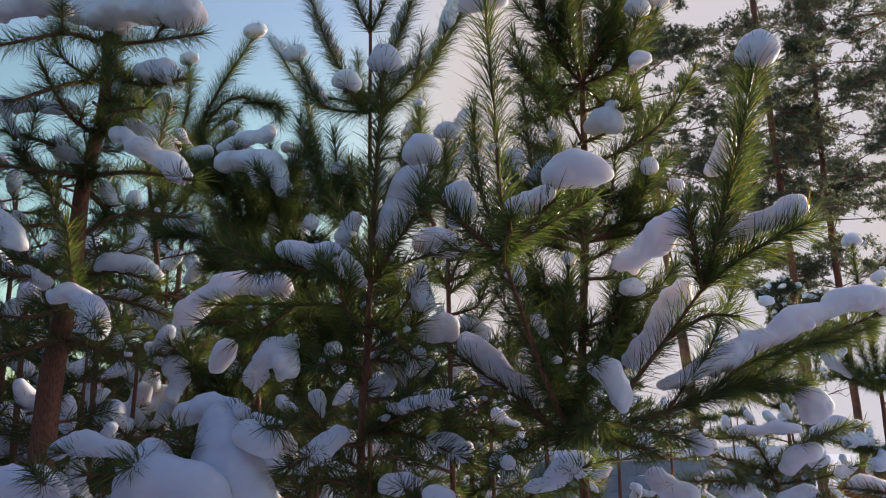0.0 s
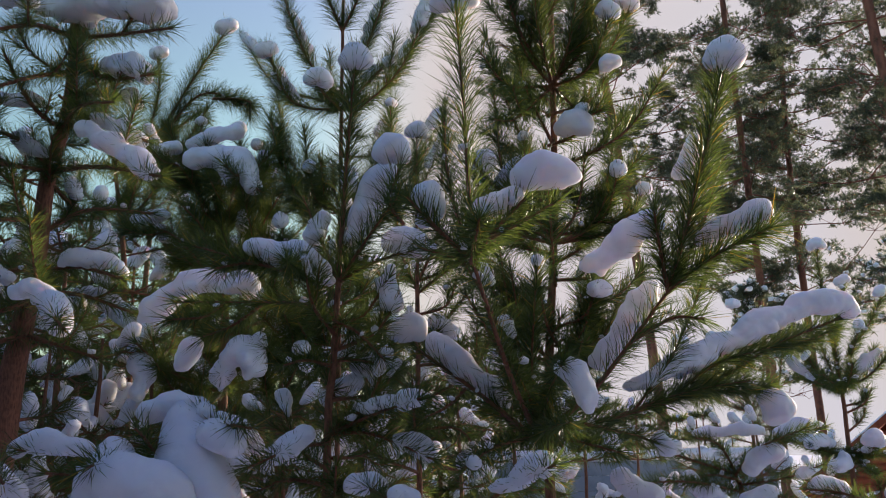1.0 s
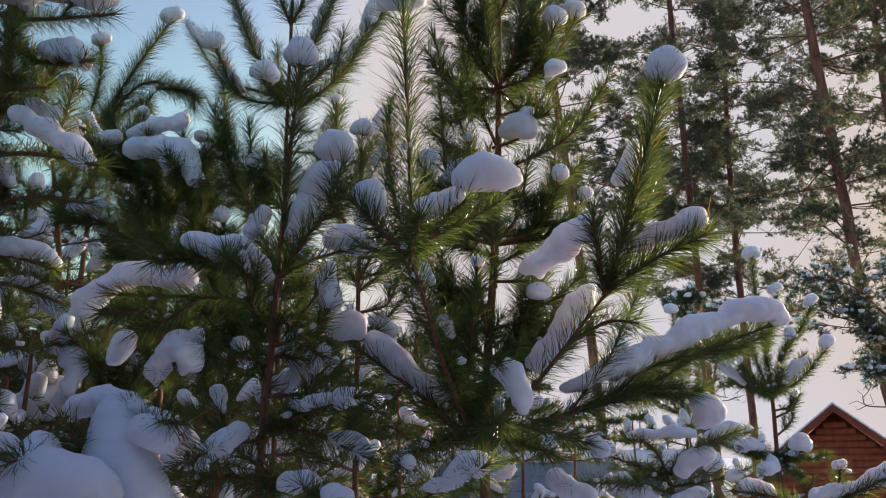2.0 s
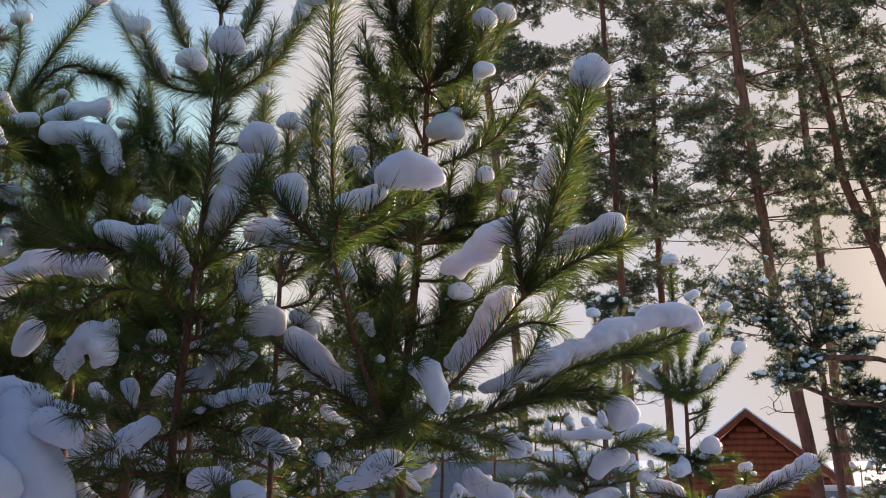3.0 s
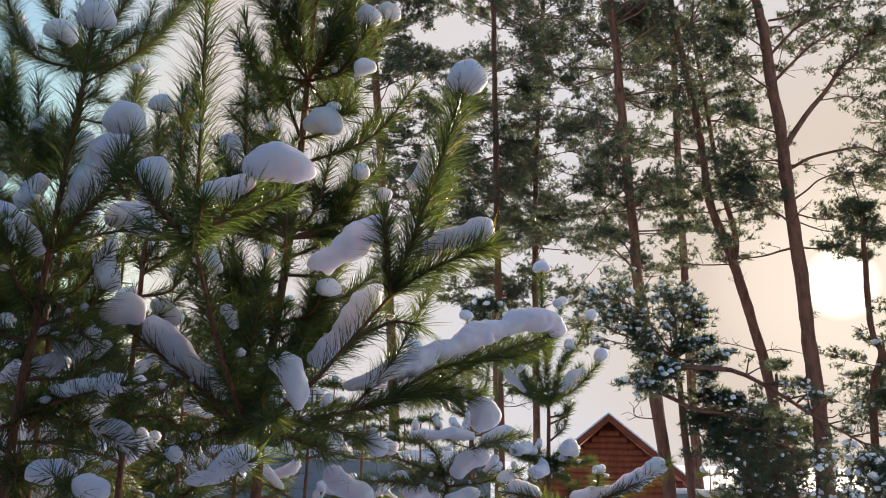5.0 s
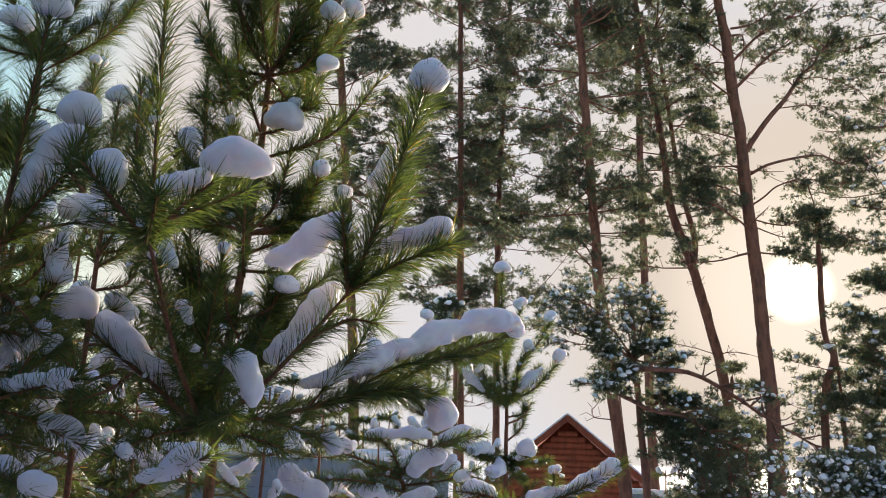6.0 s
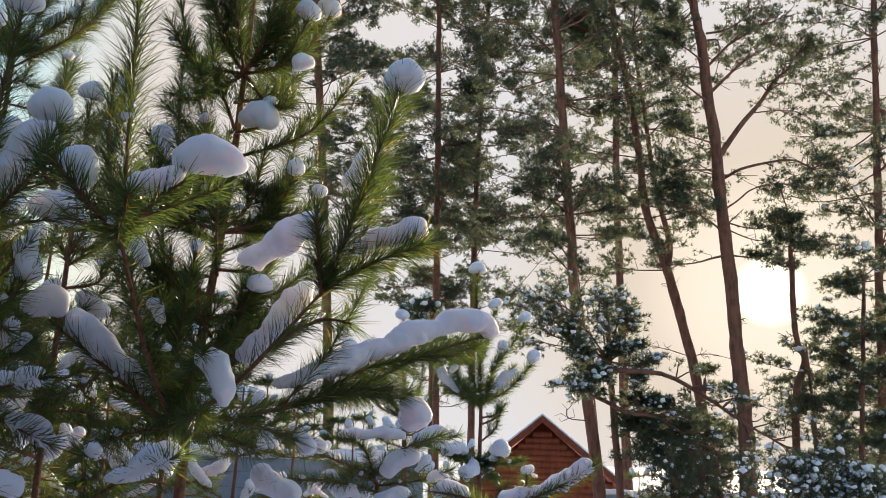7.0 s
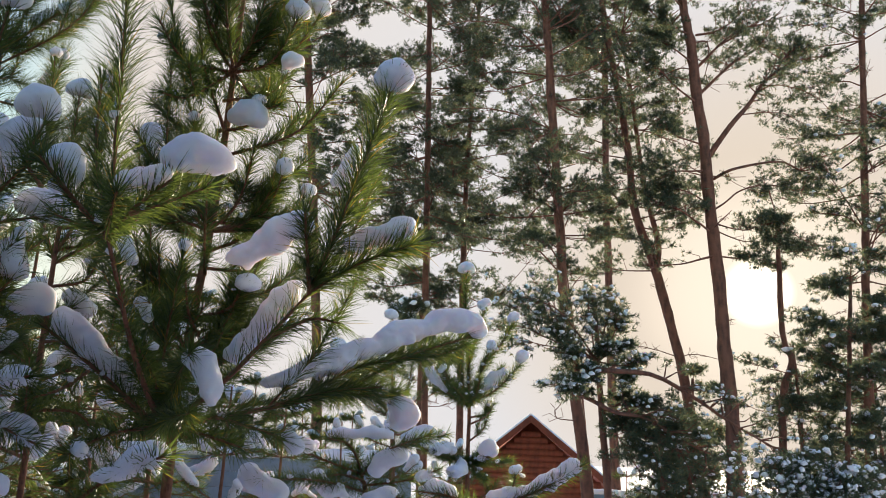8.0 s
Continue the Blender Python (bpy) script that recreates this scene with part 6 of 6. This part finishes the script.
limb(understorey, low_rng, (6.90, 10.50, 3.16), (6.89, 10.20, 3.37), 0.05, 0.015, 7, snowy=0.34, snow_size=0.034)
limb(understorey, low_rng, (6.90, 10.50, 3.16), (7.21, 10.20, 2.83), 0.05, 0.015, 7, snowy=0.34, snow_size=0.034)
limb(understorey, low_rng, (6.90, 10.50, 3.16), (6.56, 10.20, 2.79), 0.05, 0.015, 7, snowy=0.34, snow_size=0.034)
limb(understorey, low_rng, (6.90, 10.50, 3.16), (6.20, 10.20, 2.61), 0.05, 0.015, 7, snowy=0.34, snow_size=0.034)
limb(understorey, low_rng, (6.90, 10.50, 3.16), (7.51, 10.20, 3.17), 0.05, 0.015, 7, snowy=0.34, snow_size=0.034)
limb(understorey, low_rng, (6.90, 10.50, 3.16), (5.93, 10.20, 2.75), 0.05, 0.015, 7, snowy=0.34, snow_size=0.034)
limb(understorey, low_rng, (6.90, 10.50, 3.16), (7.05, 10.20, 4.12), 0.05, 0.015, 7, snowy=0.34, snow_size=0.034)
limb(understorey, low_rng, (6.90, 10.50, 3.16), (5.57, 10.20, 3.81), 0.05, 0.015, 7, snowy=0.34, snow_size=0.034)
limb(understorey, low_rng, (6.90, 10.50, 3.16), (5.32, 10.20, 3.51), 0.05, 0.015, 7, snowy=0.34, snow_size=0.034)
limb(understorey, low_rng, (6.90, 10.50, 3.16), (5.75, 10.20, 4.14), 0.05, 0.015, 7, snowy=0.34, snow_size=0.034)
limb(understorey, low_rng, (6.90, 10.50, 3.16), (5.22, 10.20, 4.01), 0.05, 0.015, 7, snowy=0.34, snow_size=0.034)
limb(understorey, low_rng, (6.90, 10.50, 3.16), (5.53, 10.20, 3.34), 0.05, 0.015, 7, snowy=0.34, snow_size=0.034)
limb(understorey, low_rng, (6.99, 10.50, 2.45), (7.45, 10.00, 2.68), 0.12, 0.01, 8, snowy=0.05, snow_size=0.03)
limb(understorey, low_rng, (6.99, 10.50, 2.45), (7.92, 10.00, 2.39), 0.12, 0.01, 8, snowy=0.05, snow_size=0.03)
limb(understorey, low_rng, (6.99, 10.50, 2.45), (7.43, 10.00, 1.90), 0.12, 0.01, 8, snowy=0.05, snow_size=0.03)
limb(understorey, low_rng, (6.99, 10.50, 2.45), (8.10, 10.00, 1.93), 0.12, 0.01, 8, snowy=0.05, snow_size=0.03)
limb(understorey, low_rng, (6.99, 10.50, 2.45), (7.70, 10.00, 1.61), 0.12, 0.01, 8, snowy=0.05, snow_size=0.03)
limb(understorey, low_rng, (6.99, 10.50, 2.45), (8.40, 10.00, 2.09), 0.12, 0.01, 8, snowy=0.05, snow_size=0.03)
limb(understorey, low_rng, (6.99, 10.50, 2.45), (7.25, 10.00, 2.20), 0.12, 0.01, 8, snowy=0.05, snow_size=0.03)
limb(understorey, low_rng, (6.99, 10.50, 2.45), (8.18, 10.00, 1.54), 0.12, 0.01, 8, snowy=0.05, snow_size=0.03)
limb(understorey, low_rng, (6.99, 10.50, 2.45), (7.32, 10.00, 1.52), 0.12, 0.01, 8, snowy=0.05, snow_size=0.03)
limb(understorey, low_rng, (6.99, 10.50, 2.45), (8.78, 10.00, 1.55), 0.12, 0.01, 8, snowy=0.05, snow_size=0.03)
limb(understorey, low_rng, (6.99, 10.50, 2.45), (7.69, 10.00, 1.38), 0.12, 0.01, 8, snowy=0.05, snow_size=0.03)
for i, (x, y, tall) in enumerate(((9.0, 11.9, 2.7), (9.7, 12.3, 2.4), (13.2, 13.0, 4.2), (12.4, 12.2, 2.6), (14.6, 12.4, 4.8))):
    grown_pine("low_pine_tree", "low brushy pine with brownish sunlit needles", [(x, y, float(ground_height(x, y)) - 0.1), (x + 0.05, y, tall * 0.5), (x - 0.04, y, tall)], 0.05, 50 + i, 0.2, tall, 26, 0.85, foliage=0.6, dead=3, clusters=5, snowy=0.03)
shrub = thing("snowy_shrub", "low shrubby pine covered with clotted snow", "shrub", "understorey")
trunk_of(shrub, [(8.17, 8.00, -0.60), (8.24, 8.00, 0.77), (8.29, 8.00, 1.28), (8.77, 8.00, 6.28)][:-1], 0.05, 0.03, TRUNK)
limb(shrub, low_rng, (8.28, 8.00, 1.16), (7.12, 7.90, 1.65), 0.1, 0.012, 6, 0.9, 0.5, snow_size=0.034, reach=0.08)
limb(shrub, low_rng, (8.28, 8.00, 1.16), (7.46, 7.90, 1.75), 0.1, 0.012, 6, 0.9, 0.5, snow_size=0.034, reach=0.08)
limb(shrub, low_rng, (8.28, 8.00, 1.16), (7.79, 7.90, 1.67), 0.1, 0.012, 6, 0.9, 0.5, snow_size=0.034, reach=0.08)
limb(shrub, low_rng, (8.28, 8.00, 1.16), (8.16, 7.90, 1.87), 0.1, 0.012, 6, 0.9, 0.5, snow_size=0.034, reach=0.08)
limb(shrub, low_rng, (8.28, 8.00, 1.16), (8.51, 7.90, 1.81), 0.1, 0.012, 6, 0.9, 0.5, snow_size=0.034, reach=0.08)
limb(shrub, low_rng, (8.28, 8.00, 1.16), (8.85, 7.90, 1.56), 0.1, 0.012, 6, 0.9, 0.5, snow_size=0.034, reach=0.08)
limb(shrub, low_rng, (8.28, 8.00, 1.16), (9.30, 7.90, 1.43), 0.1, 0.012, 6, 0.9, 0.5, snow_size=0.034, reach=0.08)
limb(shrub, low_rng, (8.28, 8.00, 1.16), (7.86, 7.90, 1.48), 0.1, 0.012, 6, 0.9, 0.5, snow_size=0.034, reach=0.08)
limb(shrub, low_rng, (8.28, 8.00, 1.16), (8.30, 7.90, 1.55), 0.1, 0.012, 6, 0.9, 0.5, snow_size=0.034, reach=0.08)
limb(shrub, low_rng, (8.28, 8.00, 1.16), (7.36, 7.90, 1.53), 0.1, 0.012, 6, 0.9, 0.5, snow_size=0.034, reach=0.08)
limb(shrub, low_rng, (8.28, 8.00, 1.16), (8.59, 7.90, 1.68), 0.1, 0.012, 6, 0.9, 0.5, snow_size=0.034, reach=0.08)
limb(shrub, low_rng, (8.28, 8.00, 1.16), (9.13, 7.90, 1.56), 0.1, 0.012, 6, 0.9, 0.5, snow_size=0.034, reach=0.08)
limb(shrub, low_rng, (8.28, 8.00, 1.16), (9.70, 7.90, 1.51), 0.1, 0.012, 6, 0.9, 0.5, snow_size=0.034, reach=0.08)

filler_a = young_pine("dark young pine laden with snow", 3.2, 41)
filler_b = young_pine("dark young pine laden with snow", 2.7, 42)
filler_a.matrix_basis = pose(-3.41, 6.20, -0.02, 0, 0, 0) @ Matrix.Scale(1.21, 4)
filler_b.matrix_basis = pose(-3.71, 7.50, -0.09, 0, 0, 77) @ Matrix.Scale(1.68, 4)
copy_thing(filler_a, pose(-2.44, 6.00, 0.02, 0, 0, 154)).scale = (1.14,) * 3
copy_thing(filler_b, pose(-2.70, 8.00, -0.13, 0, 0, 231)).scale = (1.75,) * 3
copy_thing(filler_a, pose(-1.77, 6.50, -0.00, 0, 0, 308)).scale = (1.17,) * 3
copy_thing(filler_b, pose(-1.42, 7.00, -0.03, 0, 0, 25)).scale = (1.51,) * 3
copy_thing(filler_a, pose(-0.71, 6.00, 0.01, 0, 0, 102)).scale = (1.03,) * 3
copy_thing(filler_b, pose(-0.37, 7.50, -0.05, 0, 0, 179)).scale = (1.27,) * 3
copy_thing(filler_a, pose(-3.18, 5.00, 0.01, 0, 0, 256)).scale = (1.17,) * 3
copy_thing(filler_b, pose(-1.93, 4.40, 0.05, 0, 0, 333)).scale = (1.06,) * 3
copy_thing(filler_a, pose(-1.76, 5.00, 0.05, 0, 0, 50)).scale = (0.88,) * 3
copy_thing(filler_b, pose(-2.39, 4.60, 0.04, 0, 0, 127)).scale = (1.05,) * 3
copy_thing(filler_a, pose(-0.93, 5.40, 0.03, 0, 0, 204)).scale = (0.86,) * 3
copy_thing(filler_b, pose(-0.37, 4.80, 0.02, 0, 0, 281)).scale = (0.88,) * 3
copy_thing(filler_a, pose(0.18, 6.20, -0.00, 0, 0, 358)).scale = (0.75,) * 3
copy_thing(filler_b, pose(0.53, 5.60, -0.02, 0, 0, 75)).scale = (0.87,) * 3
copy_thing(filler_a, pose(0.92, 5.20, -0.03, 0, 0, 152)).scale = (0.66,) * 3
copy_thing(filler_b, pose(1.64, 7.00, -0.02, 0, 0, 229)).scale = (0.78,) * 3
copy_thing(filler_a, pose(1.98, 6.50, -0.02, 0, 0, 306)).scale = (0.62,) * 3
copy_thing(filler_b, pose(2.25, 6.00, -0.03, 0, 0, 23)).scale = (0.73,) * 3
copy_thing(filler_a, pose(2.92, 6.50, -0.03, 0, 0, 100)).scale = (0.59,) * 3
copy_thing(filler_b, pose(-1.45, 3.80, 0.04, 0, 0, 177)).scale = (0.82,) * 3
copy_thing(filler_a, pose(-1.61, 3.60, 0.04, 0, 0, 254)).scale = (0.67,) * 3
copy_thing(filler_b, pose(-1.37, 4.20, 0.05, 0, 0, 331)).scale = (0.80,) * 3
copy_thing(filler_a, pose(-0.61, 3.60, 0.02, 0, 0, 48)).scale = (0.62,) * 3
copy_thing(filler_b, pose(10.17, 14.50, -1.33, 0, 0, 125)).scale = (1.09,) * 3
copy_thing(filler_a, pose(11.50, 15.00, -1.42, 0, 0, 202)).scale = (0.96,) * 3
copy_thing(filler_b, pose(11.69, 14.00, -1.33, 0, 0, 279)).scale = (1.10,) * 3
copy_thing(filler_a, pose(13.74, 15.00, -1.55, 0, 0, 356)).scale = (1.02,) * 3
copy_thing(filler_b, pose(14.04, 14.00, -1.52, 0, 0, 73)).scale = (1.20,) * 3


def crowded_pine(label, tall, seed):
    """A young pine inside the thicket, its boughs close together and dark, with patches of snow."""
    rng = np.random.default_rng(seed)
    tree = thing("pine_tree", label, "pine tree", "crowded young pines")
    trunk_of(tree, [(0, 0, -0.4), (0.02, 0.03, tall * 0.5), (0, 0, tall)], 0.04, 0.008)
    z = 0.25
    while z < tall:
        spread = min(0.16 + 0.33 * (tall - z), 1.0)
        wood, leaf, white = [], [], []
        for k in range(6):
            az = k * 1.047 + rng.uniform(-0.35, 0.35) + z * 3
            out = np.array([math.cos(az), math.sin(az), 0.0])
            root = np.array([0, 0, z])
            tip = root + out * spread * rng.uniform(0.7, 1.15) + np.array([0, 0, spread * rng.uniform(0.0, 0.5)])
            line = spline([root, (root + tip) / 2 - np.array([0, 0, 0.08 * spread]), tip], 8)
            wood.append(tube(line, np.linspace(0.009, 0.004, 8), 3))
            leaf.append(needle_mesh(rng, line, int(110 * spread) + 12, 0.12, 0.010, 0.15))
            for side in (-1, 1):
                q = line[4] + (np.array([-out[1], out[0], 0.2]) * side + out) * spread * rng.uniform(0.25, 0.45)
                twig = spline([line[4], q], 5)
                wood.append(tube(twig, np.linspace(0.006, 0.003, 5), 3))
                leaf.append(needle_mesh(rng, twig, int(60 * spread) + 8, 0.12, 0.010, 0.05))
            if rng.random() < 0.35:
                for i in (4, 5, 6, 7):
                    r = rng.uniform(0.03, 0.055)
                    white.append((BALL_SMALL[0] * np.array([r * 1.3, r * 1.3, r * 0.8]) + line[i] + np.array([0, 0, 0.035]), BALL_SMALL[1]))
        branch = mesh_object("branch_whorl", *gather(wood), TWIG, tree)
        mesh_object("needles", *gather(leaf), NEEDLE, branch)
        if white:
            v, f = gather(white)
            tagged(mesh_object("snow_cap", wobble(v, 0.05, 0.02, seed), f, SNOW, branch), kind="stuff")
        z += 0.3
    return tree


thicket = [crowded_pine("dark crowded young pine with patches of snow", h, 300 + i) for i, h in enumerate((3.7, 3.3))]
spot_rng = np.random.default_rng(12)
spots = [(az, 8.6 + 1.9 * (i % 3) / 2, 1.0) for i, az in enumerate(np.linspace(-33, -6, 13))]
spots += [(az, 10.2 + 0.9 * (i % 2), 1.04 if az < 7 else 0.85) for i, az in enumerate(np.linspace(-4, 11, 8))]
spots += [(az, 10.2 + 0.7 * (i % 2), 0.70) for i, az in enumerate(np.linspace(12.5, 19, 5))]
for i, (az, far, grow) in enumerate(spots):
    x, y = far * math.sin(radians(az)), far * math.cos(radians(az))
    m = pose(x, y, float(ground_height(x, y)), 0, 0, float(spot_rng.uniform(0, 360)))
    size = grow * float(spot_rng.uniform(0.92, 1.08))
    if i < 2:
        thicket[i].matrix_basis = m @ Matrix.Scale(size, 4)
    else:
        copy_thing(thicket[i % 2], m).scale = (size,) * 3
